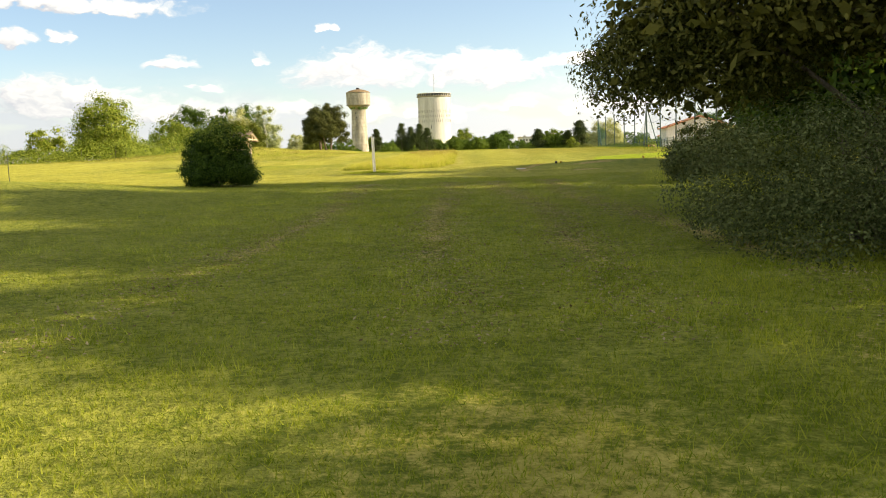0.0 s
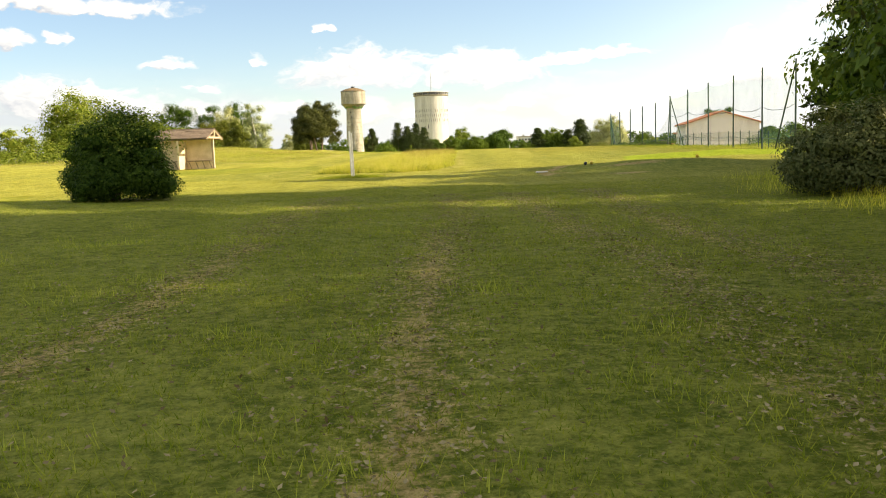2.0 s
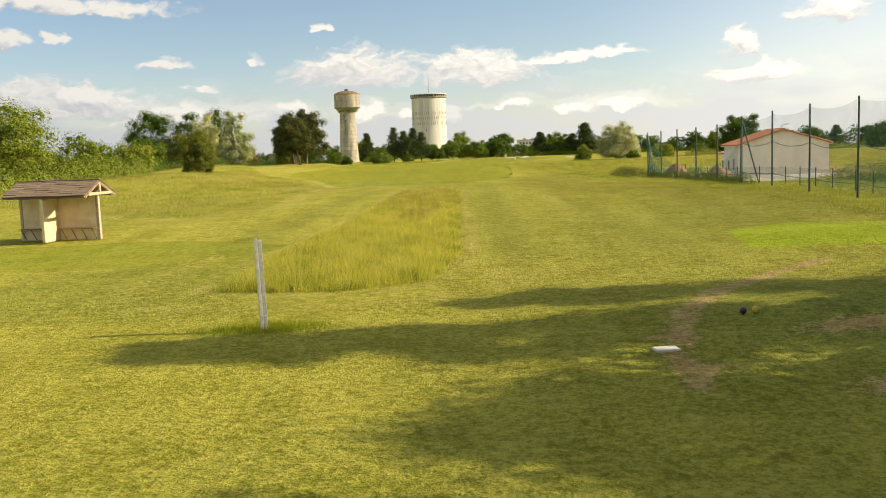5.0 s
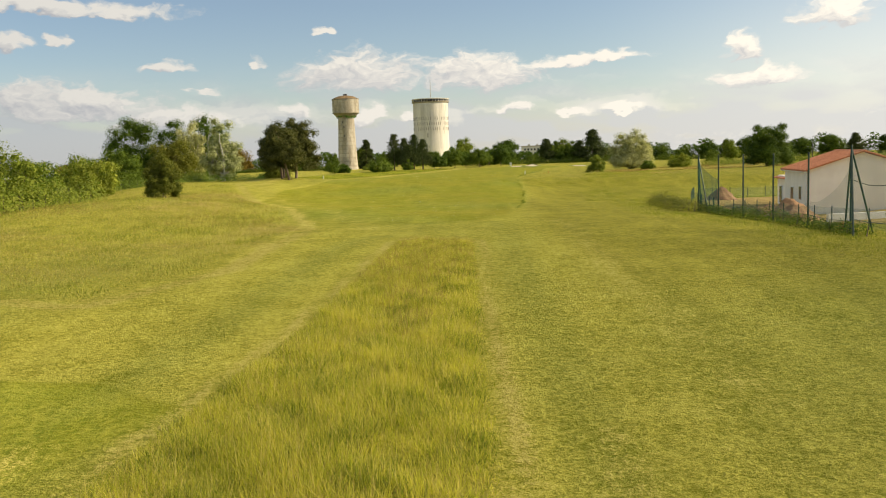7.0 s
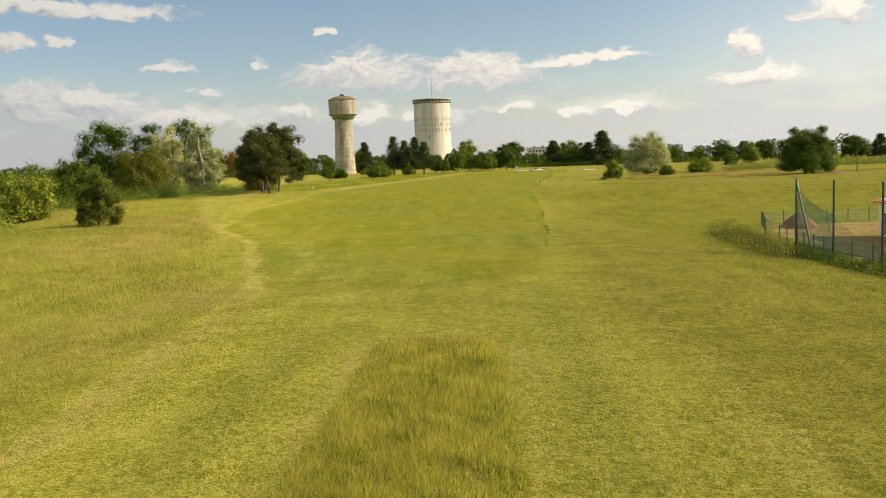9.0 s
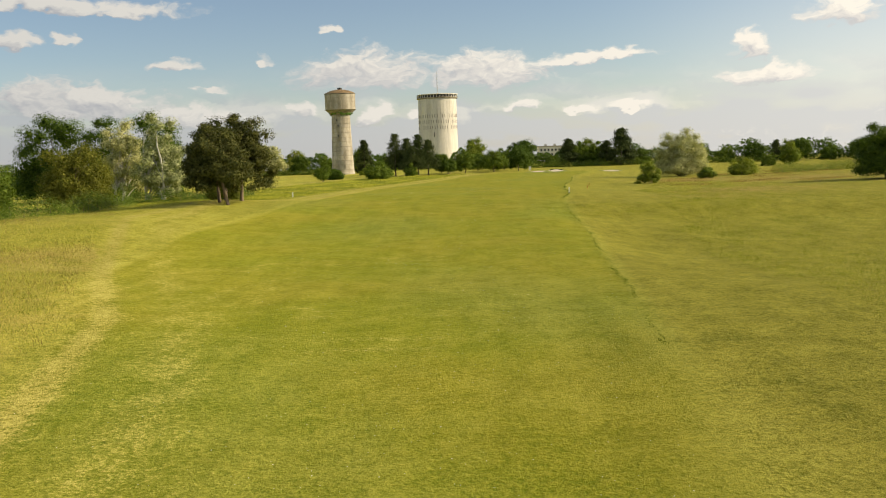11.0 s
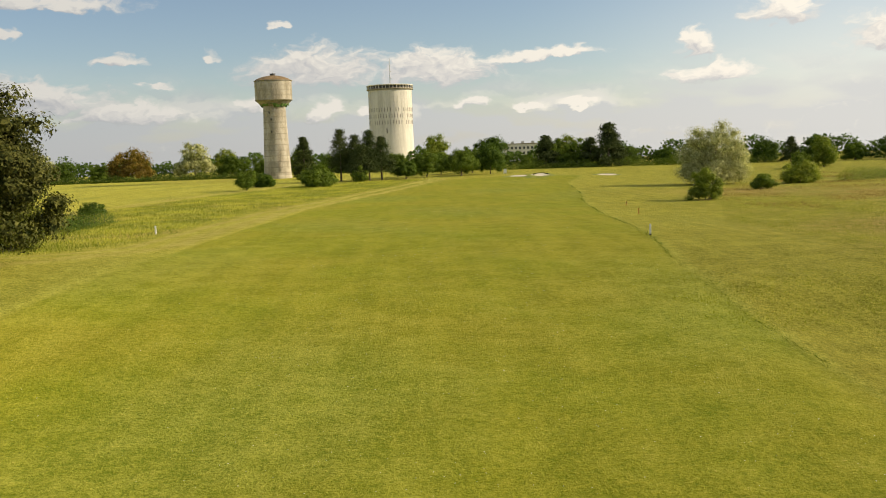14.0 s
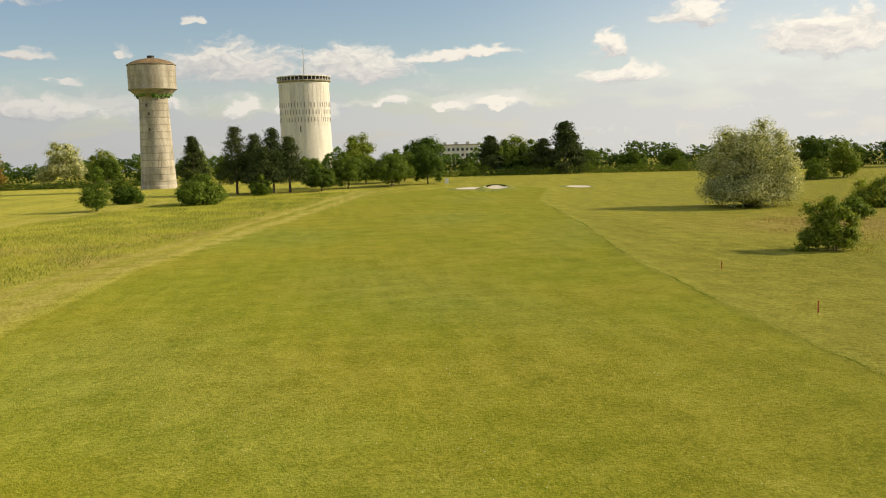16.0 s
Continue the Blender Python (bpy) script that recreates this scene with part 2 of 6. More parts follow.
GALVANISED = surface("galvanised_steel", (0.42, 0.42, 0.40), (0.62, 0.62, 0.60), 9, 0.45, 0.6, relief=0.05)
PAINT_GREEN = surface("dark_green_paint", (0.007, 0.026, 0.016), (0.016, 0.05, 0.031), 5, 0.5, relief=0.05)
PAINT_WHITE = surface("white_paint", (0.66, 0.66, 0.62), (0.82, 0.82, 0.79), 6, 0.6, relief=0.05)
PAINT_ORANGE = surface("orange_paint", (0.45, 0.10, 0.03), (0.60, 0.16, 0.05), 6, 0.6, relief=0.05)
PAINT_BLACK = surface("black_plastic", (0.012, 0.013, 0.02), (0.03, 0.03, 0.045), 6, 0.4, relief=0.0)
PAINT_YELLOW = surface("yellow_plastic", (0.55, 0.36, 0.03), (0.72, 0.50, 0.06), 6, 0.45, relief=0.0)
TERRACOTTA = surface("terracotta_tile", (0.40, 0.13, 0.055), (0.66, 0.27, 0.13), 5, 0.85, relief=0.3)
SOIL_RED = surface("reddish_soil", (0.16, 0.085, 0.04), (0.33, 0.195, 0.10), 1.2, 0.95, relief=0.8, grain=9, distance=0.06)
SAND = surface("pale_sand", (0.46, 0.41, 0.31), (0.62, 0.56, 0.44), 1.0, 0.95, relief=0.3, grain=14, distance=0.02)
STONE_SLAB = surface("pale_stone", (0.48, 0.45, 0.38), (0.66, 0.63, 0.55), 4, 0.8, relief=0.2)
FLAT_WHITE = surface("far_white_wall", (0.60, 0.58, 0.54), (0.74, 0.72, 0.67), 0.3, 0.8, relief=0)
WINDOW_DARK = surface("dark_glazing", (0.03, 0.04, 0.05), (0.07, 0.08, 0.09), 2, 0.15, relief=0)


def net_material(name, colour, cover):
    """Fine knotted netting: mostly open, thin green strands."""
    m, t, b = material(name)
    place = t.nodes.new("ShaderNodeTexCoord").outputs["Object"]
    b.inputs["Base Color"].default_value = (*colour, 1)
    b.inputs["Roughness"].default_value = 0.7
    folds = noise_node(t, place, 0.8, 3.0)
    clear = t.nodes.new("ShaderNodeBsdfTransparent")
    both = t.nodes.new("ShaderNodeMixShader")
    t.links.new(math_node(t, "MULTIPLY_ADD", math_node(t, "SUBTRACT", folds, 0.5), cover, cover, clamp=True), both.inputs[0])
    t.links.new(clear.outputs[0], both.inputs[1])
    t.links.new(b.outputs[0], both.inputs[2])
    t.links.new(both.outputs[0], t.nodes["Material Output"].inputs[0])
    return m


NET = net_material("green_netting", (0.12, 0.25, 0.18), 0.2)
NET_DENSE = net_material("gathered_green_netting", (0.04, 0.20, 0.12), 0.5)


def ground_material():
    """Turf: mown fairway, semi-rough, long rough, straw and bare soil, as the cover attribute says."""
    m, t, b = material("turf")
    place = world_place(t)
    cov = t.nodes.new("ShaderNodeAttribute")
    cov.attribute_name = "cover"
    parts = wire(t, "ShaderNodeSeparateColor", cov.outputs["Color"])
    bare = cov.outputs["Alpha"]
    broad = noise_node(t, place, 0.055, 4.0, 0.6)
    middle = noise_node(t, place, 0.42, 5.0, 0.62)
    clump = noise_node(t, place, 3.3, 5.0, 0.65)
    blade = noise_node(t, place, 26.0, 4.0, 0.7)
    tone = math_node(t, "MULTIPLY_ADD", math_node(t, "SUBTRACT", middle, 0.5), 0.5, 0.5)
    tone = math_node(t, "MULTIPLY_ADD", math_node(t, "SUBTRACT", clump, 0.5), 0.75, tone)
    turf = noise_node(t, place, 9.5, 3.0, 0.6)
    tone = math_node(t, "MULTIPLY_ADD", math_node(t, "SUBTRACT", turf, 0.5), 0.8, tone)
    tone = math_node(t, "MULTIPLY_ADD", math_node(t, "SUBTRACT", blade, 0.5), 0.8, tone)
    swath = noise_node(t, wire(t, "ShaderNodeVectorMath", place, (0.75, 0.045, 1.0), operation="MULTIPLY").outputs[0], 1.0, 3.0, 0.55)
    tone = math_node(t, "MULTIPLY_ADD", math_node(t, "SUBTRACT", swath, 0.5), 0.22, tone)
    f = smooth(t, tone, 0.22, 0.78)
    mown = mix_colour(t, f, (0.19, 0.205, 0.017), (0.52, 0.48, 0.088))
    fair = mix_colour(t, f, (0.135, 0.168, 0.009), (0.302, 0.30, 0.029))
    fair = mix_colour(t, smooth(t, broad, 0.35, 0.65), fair, mix_colour(t, f, (0.164, 0.174, 0.010), (0.338, 0.312, 0.036)))
    rough = mix_colour(t, f, (0.17, 0.195, 0.017), (0.45, 0.41, 0.07))
    rough = mix_colour(t, smooth(t, broad, 0.48, 0.66), rough, mix_colour(t, f, (0.22, 0.20, 0.035), (0.48, 0.39, 0.11)))
    straw = mix_colour(t, f, (0.23, 0.22, 0.03), (0.50, 0.44, 0.115))
    soil = mix_colour(t, f, (0.28, 0.195, 0.06), (0.58, 0.45, 0.18))

    def edge(mask, gain=0.55):
        return smooth(t, math_node(t, "MULTIPLY_ADD", math_node(t, "SUBTRACT", tone, 0.5), gain, mask), 0.3, 0.7)

    lush = t.nodes.new("ShaderNodeAttribute")
    lush.attribute_name = "lush"
    deep = mix_colour(t, f, (0.096, 0.136, 0.016), (0.315, 0.335, 0.062))
    c = mix_colour(t, edge(parts.outputs[0], 0.35), mown, fair)
    c = mix_colour(t, edge(parts.outputs[1], 0.6), c, rough)
    c = mix_colour(t, math_node(t, "MULTIPLY_ADD", math_node(t, "SUBTRACT", middle, 0.5), 0.8, lush.outputs["Fac"], clamp=True), c, deep)
    # olive semi-rough; its tone also carries the darker look towards the sun
    semi = t.nodes.new("ShaderNodeAttribute")
    semi.attribute_name = "semi"
    c = mix_colour(t, math_node(t, "MULTIPLY_ADD", math_node(t, "SUBTRACT", broad, 0.5), 0.9, semi.outputs["Fac"], clamp=True), c, mix_colour(t, f, (0.142, 0.152, 0.014), (0.40, 0.37, 0.056)))
    red = t.nodes.new("ShaderNodeAttribute")
    red.attribute_name = "russet"
    c = mix_colour(t, math_node(t, "MULTIPLY", red.outputs["Fac"], smooth(t, math_node(t, "MULTIPLY_ADD", clump, 0.5, middle), 0.45, 0.85)), c, mix_colour(t, f, (0.24, 0.155, 0.05), (0.50, 0.35, 0.13)))
    fine = t.nodes.new("ShaderNodeAttribute")
    fine.attribute_name = "tee"
    c = mix_colour(t, edge(fine.outputs["Fac"], 0.3), c, mix_colour(t, f, (0.22, 0.31, 0.012), (0.44, 0.50, 0.04)))
    c = mix_colour(t, edge(parts.outputs[2], 1.3), c, straw)
    c = mix_colour(t, edge(bare, 1.2), c, soil)
    t.links.new(c, b.inputs["Base Color"])
    b.inputs["Roughness"].default_value = 0.85
    b.inputs["Diffuse Roughness"].default_value = 0.5
    b.inputs["Specular IOR Level"].default_value = 0.04
    height = math_node(t, "MULTIPLY_ADD", clump, 1.3, math_node(t, "MULTIPLY_ADD", turf, 1.2, math_node(t, "MULTIPLY", blade, 0.6)))
    height = math_node(t, "MULTIPLY", height, math_node(t, "MULTIPLY_ADD", parts.outputs[0], -0.55, 1.0))
    bump(t, b, height, 1.0, 0.12)
    return m


TURF = ground_material()


# ---- mesh helpers ----
def mesh_of(name, verts, faces, mat, smooth_faces=False):
    me = bpy.data.meshes.new(name)
    me.from_pydata(verts, [], faces)
    me.materials.append(mat)
    if smooth_faces:
        me.polygons.foreach_set("use_smooth", [True] * len(me.polygons))
    me.update()
    return me


def quick_mesh(name, verts, corners, mat, smooth_faces=False):
    """A mesh from arrays: verts (n, 3), corners (faces, 3 or 4)."""
    me = bpy.data.meshes.new(name)
    k = corners.shape[1]
    me.vertices.add(len(verts))
    me.vertices.foreach_set("co", np.ascontiguousarray(verts, dtype=np.float32).ravel())
    me.loops.add(corners.size)
    me.loops.foreach_set("vertex_index", np.ascontiguousarray(corners, dtype=np.int32).ravel())
    me.polygons.add(len(corners))
    me.polygons.foreach_set("loop_start", np.arange(0, corners.size, k, dtype=np.int32))
    me.materials.append(mat)
    if smooth_faces:
        me.polygons.foreach_set("use_smooth", np.ones(len(corners), dtype=bool))
    me.update(calc_edges=True)
    return me


def thing(name, x, y, z, label, category, group="", turn=0.0):
    """The empty at a thing's base, which carries its parts."""
    ob = new(name)
    ob.empty_display_size = 0.3
    ob.matrix_world = pose(x, y, z, 0, 0, turn)
    return tagged(ob, label, category, group)


def part(name, bm, mat, parent, label=""):
    me = bm
    if not isinstance(bm, bpy.types.Mesh):
        me = bpy.data.meshes.new(name)
        bm.to_mesh(me)
        bm.free()
        me.materials.append(mat)
    ob = new(name, me)
    ob.parent = parent
    return tagged(ob, label) if label else ob


def box(sx, sy, sz, at=(0, 0, 0), turn=None, bevel=0.0, bm=None):
    """A bevelled block standing on at (its middle below)."""
    own = bmesh.new()
    bmesh.ops.create_cube(own, size=1)
    bmesh.ops.scale(own, vec=(sx, sy, sz), verts=own.verts)
    if bevel:
        bmesh.ops.bevel(own, geom=own.edges[:], offset=bevel, segments=1, affect="EDGES")
    bmesh.ops.translate(own, vec=(0, 0, sz / 2), verts=own.verts)
    if turn is not None:
        bmesh.ops.transform(own, matrix=turn, verts=own.verts)
    bmesh.ops.translate(own, vec=at, verts=own.verts)
    if bm is None:
        return own
    me = bpy.data.meshes.new("joined")
    own.to_mesh(me)
    own.free()
    bm.from_mesh(me)
    bpy.data.meshes.remove(me)
    return bm


def lathe(profile, segments=48):
    """A turned body from (radius, height) pairs."""
    bm = bmesh.new()
    rings, full = [], profile[:1]
    for (ra, za), (rb, zb) in zip(profile, profile[1:]):
        if math.hypot(rb - ra, zb - za) > 0.5 and min(ra, rb) > 0.01:
            full += [(ra + (rb - ra) * f, za + (zb - za) * f) for f in (0.05, 0.95)]
        full.append((rb, zb))
    for r, z in full:
        if r < 1e-4:
            rings.append([bm.verts.new((0, 0, z))])
        else:
            rings.append([bm.verts.new((r * math.cos(2 * math.pi * i / segments), r * math.sin(2 * math.pi * i / segments), z)) for i in range(segments)])
    for a, b in zip(rings, rings[1:]):
        for i in range(segments):
            j = (i + 1) % segments
            if len(a) == 1 and len(b) > 1:
                bm.faces.new((a[0], b[j], b[i]))
            elif len(b) == 1 and len(a) > 1:
                bm.faces.new((a[i], a[j], b[0]))
            elif len(a) > 1:
                bm.faces.new((a[i], a[j], b[j], b[i]))
    bmesh.ops.recalc_face_normals(bm, faces=bm.faces)
    for f in bm.faces:
        f.smooth = True
    return bm


def rod(a, b, r0, r1=None, segments=8, bm=None):
    """A straight tapered bar from a to b."""
    a, b = Vector(a), Vector(b)
    own = bmesh.new() if bm is None else bm
    r1 = r0 if r1 is None else r1
    way = (b - a).to_track_quat("Z", "Y")
    low, top = [], []
    for i in range(segments):
        w = 2 * math.pi * i / segments
        ring = Vector((math.cos(w), math.sin(w), 0))
        low.append(own.verts.new(a + way @ (ring * r0)))
        top.append(own.verts.new(b + way @ (ring * r1)))
    for i in range(segments):
        j = (i + 1) % segments
        own.faces.new((low[i], low[j], top[j], top[i]))
    own.faces.new(low[::-1])
    own.faces.new(top)
    return own


# ---- the lie of the land ----
PROFILE_Y = np.array([-400.0, 0, 30, 60, 85, 112, 140, 180, 212, 240, 270, 320, 400, 520, 3000])
PROFILE_Z = np.array([-0.1, -0.1, -0.1, 0.0, 0.45, 1.15, 0.8, -0.55, 0.05, 0.9, 0.8, -0.6, -1.4, -1.9, -2.0])
MOUNDS = [  # middle x, y, half width, half length, height
    (-43, 198, 17, 30, 3.0), (-19, 34, 8, 7, 0.85), (12, 57, 6, 5, 0.5), (20, 73.5, 6.5, 3.6, 0.4), (-34, 150, 15, 24, 1.9), (32, 124, 9, 20, -0.75),
    (36, 285, 13, 30, -0.8), (38, 145, 14, 16, -1.2), (70, 250, 35, 40, -0.8),
    (-35, 242, 12, 16, 1.1), (60, 345, 28, 55, -0.7), (36, 458, 16, 9, 0.35), (47, 454, 9, 6, 0.3), (78, 425, 32, 50, -1.1), (-51, 522, 16, 16, 0.7),
]
HOLLOWS = [(36.5, 452, 4.2, 1.6, -0.55), (57.5, 454, 3.6, 1.3, -0.3)]


def lie(x, y):
    """The height of the ground."""
    x, y = np.asarray(x, float), np.asarray(y, float)
    span = np.array([np.interp(y + d, PROFILE_Y, PROFILE_Z) for d in (-9, -6, -3, 0, 3, 6, 9)])
    z = span.mean(0)
    for mx, my, wx, wy, h in MOUNDS:
        z = z + h * np.exp(-(((x - mx) / wx) ** 2) - ((y - my) / wy) ** 2)
    for mx, my, wx, wy, h in HOLLOWS:
        z = z + h * np.exp(-((((x - mx) / wx) ** 2 + ((y - my) / wy) ** 2) ** 2))
    z = z - 0.022 * np.clip(np.hypot(x, y - 250) - 480, 0, None)
    across, up, down = np.clip((x - 9) / 12, 0, 1), np.clip((y - 224) / 11, 0, 1), np.clip((y - 165) / 30, 0, 1)
    z = z - 1.55 * across ** 2 * (3 - 2 * across) * (1 - up * up * (3 - 2 * up)) * down
    near = np.exp(-(np.hypot(x, y - 180) / 260) ** 2)
    z = z + near * (0.05 * np.sin(x * 0.61 + 1.7 * np.sin(y * 0.11)) * np.sin(y * 0.37 + 0.8) + 0.03 * np.sin(x * 1.3 + y * 0.9) * np.sin(y * 1.1 - x * 0.4))
    return z


def lie_at(x, y):
    return float(lie(x, y))


def inside(x, y, poly):
    """How far inside the outline (x, y) lies, in metres, below nought outside."""
    best, odd = np.full(np.shape(x), 1e9), np.zeros(np.shape(x), bool)
    for (ax, ay), (bx, by) in zip(poly, poly[1:] + poly[:1]):
        dx, dy = bx - ax, by - ay
        s = np.clip(((x - ax) * dx + (y - ay) * dy) / (dx * dx + dy * dy + 1e-9), 0, 1)
        best = np.minimum(best, np.hypot(x - ax - s * dx, y - ay - s * dy))
        if ay != by:
            odd ^= ((ay > y) != (by > y)) & (x < ax + (y - ay) * dx / dy)
    return np.where(odd, best, -best)


ISLAND = [(-7.2, 64.6), (-3.0, 63.8), (0.2, 65.5), (1.2, 72), (1.3, 81), (1.9, 110.5), (-0.5, 112), (-2.9, 111.3), (-4.3, 96), (-5.0, 86), (-7.0, 72)]
FAIRWAY = [(-12, 127), (0, 125), (5.0, 130), (8.3, 153.8), (10.4, 173), (13.2, 206), (14.8, 240), (18.4, 262), (20.8, 287), (25.7, 327), (31, 356), (40, 420), (52, 458), (38, 474), (20, 466), (0, 440), (-14, 380), (-20, 330), (-22, 280), (-24, 235), (-27, 200), (-24, 162), (-14.5, 136)]
ROUGH_LEFT = [(-15.8, 93), (-12.4, 101), (-11.2, 122), (-18.5, 155), (-27, 176), (-38, 212), (-39, 240), (-33, 256), (-29.5, 264), (-29, 290), (-28, 324), (-20.5, 357), (4, 468), (-10, 482), (-38, 446), (-52, 402), (-60, 350), (-64, 320), (-66, 255), (-500, 240), (-500, 118), (-60, 112), (-30, 104), (-20, 95)]
ROUGH_RIGHT = [(21, 84), (17.8, 118), (15.6, 129), (18, 150), (20.5, 170), (23, 216), (30, 250), (32, 278), (40, 305), (46, 325), (51, 353), (72, 385), (90, 430), (110, 480), (500, 480), (500, 60), (30, 60)]


TEE_PLOT = [(12.5, 70.5), (26, 69), (26, 77), (17, 78.5), (13.5, 76)]


def cover(x, y):
    """Fairway, long rough, straw and bare ground, 0 to 1."""
    wob = 0.35 * np.sin(x * 0.9 + y * 0.5) + 0.25 * np.sin(y * 1.7 - x * 0.6)
    fair = np.clip(inside(x, y, FAIRWAY) / np.where(y < 160, 9.0, 2.0) + 0.5, 0, 1)
    tee = np.clip(inside(x, y, [(-26, 72), (-9, 71), (-6.5, 77), (-10, 80), (-17, 80.5), (-26, 80)]) / 0.8 + 0.5, 0, 1)
    green = np.clip(inside(x, y, [(-32, 40), (-21, 38), (-15, 43), (-17, 50), (-30, 51)]) / 0.8 + 0.5, 0, 1)
    fair = np.maximum.reduce([fair, tee, green])
    isle, left, right = inside(x, y, ISLAND), inside(x, y, ROUGH_LEFT), inside(x, y, ROUGH_RIGHT)
    rough = np.clip(np.maximum.reduce([isle + wob * 0.3, left + wob, right + wob * 1.5]) / 1.5 + 0.5, 0, 1)
    rough = rough * np.clip(1 - np.clip((y - 335) / 60, 0, 1) * (x < -20) * 0.6, 0, 1)
    # dry clippings along mown edges, wheel tracks
    straw = (0.74 + 0.1 * np.clip((y - 190) / 60, 0, 1)) * np.exp(-((left + 1.0) / 0.9) ** 2) * (y > 85) * (y < 470)
    straw = np.maximum(straw, (0.34 + 0.3 * np.clip((y - 190) / 60, 0, 1)) * np.exp(-((left + 4.8) / 2.2) ** 2) * (y > 120) * (y < 470))
    straw = np.maximum(straw, 0.62 * np.exp(-((isle + 0.45) / 0.4) ** 2))
    straw = np.maximum(straw, 0.45 * np.exp(-((isle + 2.6) / 0.9) ** 2) * (y < 75))
    straw = np.maximum(straw, 0.33 * np.exp(-((x - 8.5 - 0.02 * (y - 100)) / 1.6) ** 2) * (y > 75) * (y < 128))
    for ring in (9.0, 11.2, 17.0, 19.4):
        straw = np.maximum(straw, 0.36 * np.exp(-((np.hypot(x + 4, y - 168) - ring) / 0.5) ** 2) * (x < -1))
    for line in (-2.6, 0.75, 3.1, 5.2):
        bend = line + 0.25 * np.sin(y * 0.21 + line)
        straw = np.maximum(straw, 0.42 * np.exp(-((x - bend) / 0.4) ** 2) * np.clip((y - 6) / 6, 0, 1) * np.clip((44 - y) / 12, 0, 1))
    straw = np.maximum(straw, 0.7 * np.exp(-(((x - 1.4) / 1.3) ** 2 + ((y - 2.6) / 2.4) ** 2)))
    # bare ground: foot path, worn tee, building plot, under shrubs
    path = [(5.2, 51.6), (5.6, 54.2), (6.6, 57.6), (8.9, 61.4), (11.0, 64.0), (14.2, 67.4)]
    way = np.full(np.shape(x), 1e9)
    for (ax, ay), (bx, by) in zip(path, path[1:]):
        dx, dy = bx - ax, by - ay
        s = np.clip(((x - ax) * dx + (y - ay) * dy) / (dx * dx + dy * dy), 0, 1)
        way = np.minimum(way, np.hypot(x - ax - s * dx, y - ay - s * dy))
    bare = 0.95 * np.exp(-((way / 0.36) ** 2))
    for px, py, wx, wy, k in ((10.0, 55.2, 1.6, 0.6, 1.0), (8.9, 51.2, 1.2, 0.6, 0.85), (5.3, 55.4, 0.6, 0.5, 0.8), (5.9, 52.8, 0.7, 0.5, 0.75), (-3.95, 58.3, 0.4, 0.3, 0.9), (4.2, 5.2, 0.5, 1.2, 0.45), (0.7, 127.5, 2.6, 1.4, 0.36)):
        bare = np.maximum(bare, k * np.exp(-(((x - px) / wx) ** 2 + ((y - py) / wy) ** 2)))
    for line in (-2.6, 0.75, 3.1, 5.2):
        bend = line + 0.25 * np.sin(y * 0.21 + line)
        bare = np.maximum(bare, 0.56 * np.exp(-((x - bend) / 0.36) ** 2) * np.clip((y - 8) / 5, 0, 1) * np.clip((40 - y) / 12, 0, 1))
    bare = np.maximum(bare, np.clip(inside(x, y, [(28.5, 122), (60, 118), (62, 166), (33, 170), (30, 160)]) / 2 + 0.5, 0, 1))
    return np.stack([fair, rough, straw, bare], -1)


def lushness(x, y):
    """Where the turf stays deep green: damp ground by the wood, tees, the practice green."""
    near = np.clip((52 - y) / 14, 0, 1) * np.clip((x + 34) / 8, 0, 1)
    tee = np.exp(-(((x - 11) / 6.5) ** 2) - ((y - 56) / 7.5) ** 2)
    low = 0.35 * np.clip(inside(x, y, [(-26, 72), (-9, 71), (-6.5, 77), (-10, 80), (-17, 80.5), (-26, 80)]) / 2 + 0.5, 0, 1)
    post = np.exp(-(((x + 4.6) / 1.5) ** 2) - ((y - 58.6) / 0.7) ** 2)
    seam = 0.3 * np.exp(-((inside(x, y, FAIRWAY) + 0.2) / 0.45) ** 2) * (x > 2) * (y > 160)
    patch = 0.5 * np.clip(np.sin(x * 0.16 + 1.1 * np.sin(y * 0.045)) * np.sin(y * 0.085 + 0.9 * np.sin(x * 0.12)), 0, 1) * (y > 60)
    # ragged green of the bank, which also paints in the slope's shaded side
    bank = 0.7 * np.exp(-((y - 229 - 0.12 * (x - 14)) / 4.5) ** 2) * np.clip((x - 11) / 4, 0, 1) * np.clip((44 - x) / 14, 0, 1) * (0.75 + 0.25 * np.sin(x * 1.1 + np.sin(y)))
    lane = 0.4 * np.exp(-((x - 3.6 - 0.012 * (y - 80)) / 1.3) ** 2) * (y > 70) * (y < 126)
    lane = np.maximum(lane, 0.45 * np.exp(-((inside(x, y, ISLAND) + 3.2) / 1.2) ** 2) * (x < -3) * (y > 70))
    return np.maximum.reduce([0.8 * near, 0.9 * tee, low, post, seam, patch, lane, bank])


def olive(x, y):
    """The semi-rough on the sunny side of the fairway: olive, and darkened as turf looks towards the sun."""
    side = np.clip(-inside(x, y, FAIRWAY) / 1.2, 0, 1) * np.clip((x - 6) / 3, 0, 1) * np.clip((y - 84) / 20, 0, 1)
    return side * (0.95 - 0.35 * np.clip((y - 240) / 40, 0, 1))


def russet(x, y):
    """Drifts where the rough has gone to reddish seed."""
    out = 0 * x
    for mx, my, wx, wy, k in ((48, 266, 13, 11, 0.7), (63, 352, 13, 14, 0.75), (80, 330, 16, 20, 0.6), (37, 246, 7, 6, 0.4), (-24, 150, 5, 16, 0.3), (-20, 112, 6, 5, 0.25)):
        out = np.maximum(out, k * np.exp(-(((x - mx) / wx) ** 2) - ((y - my) / wy) ** 2))
    return out


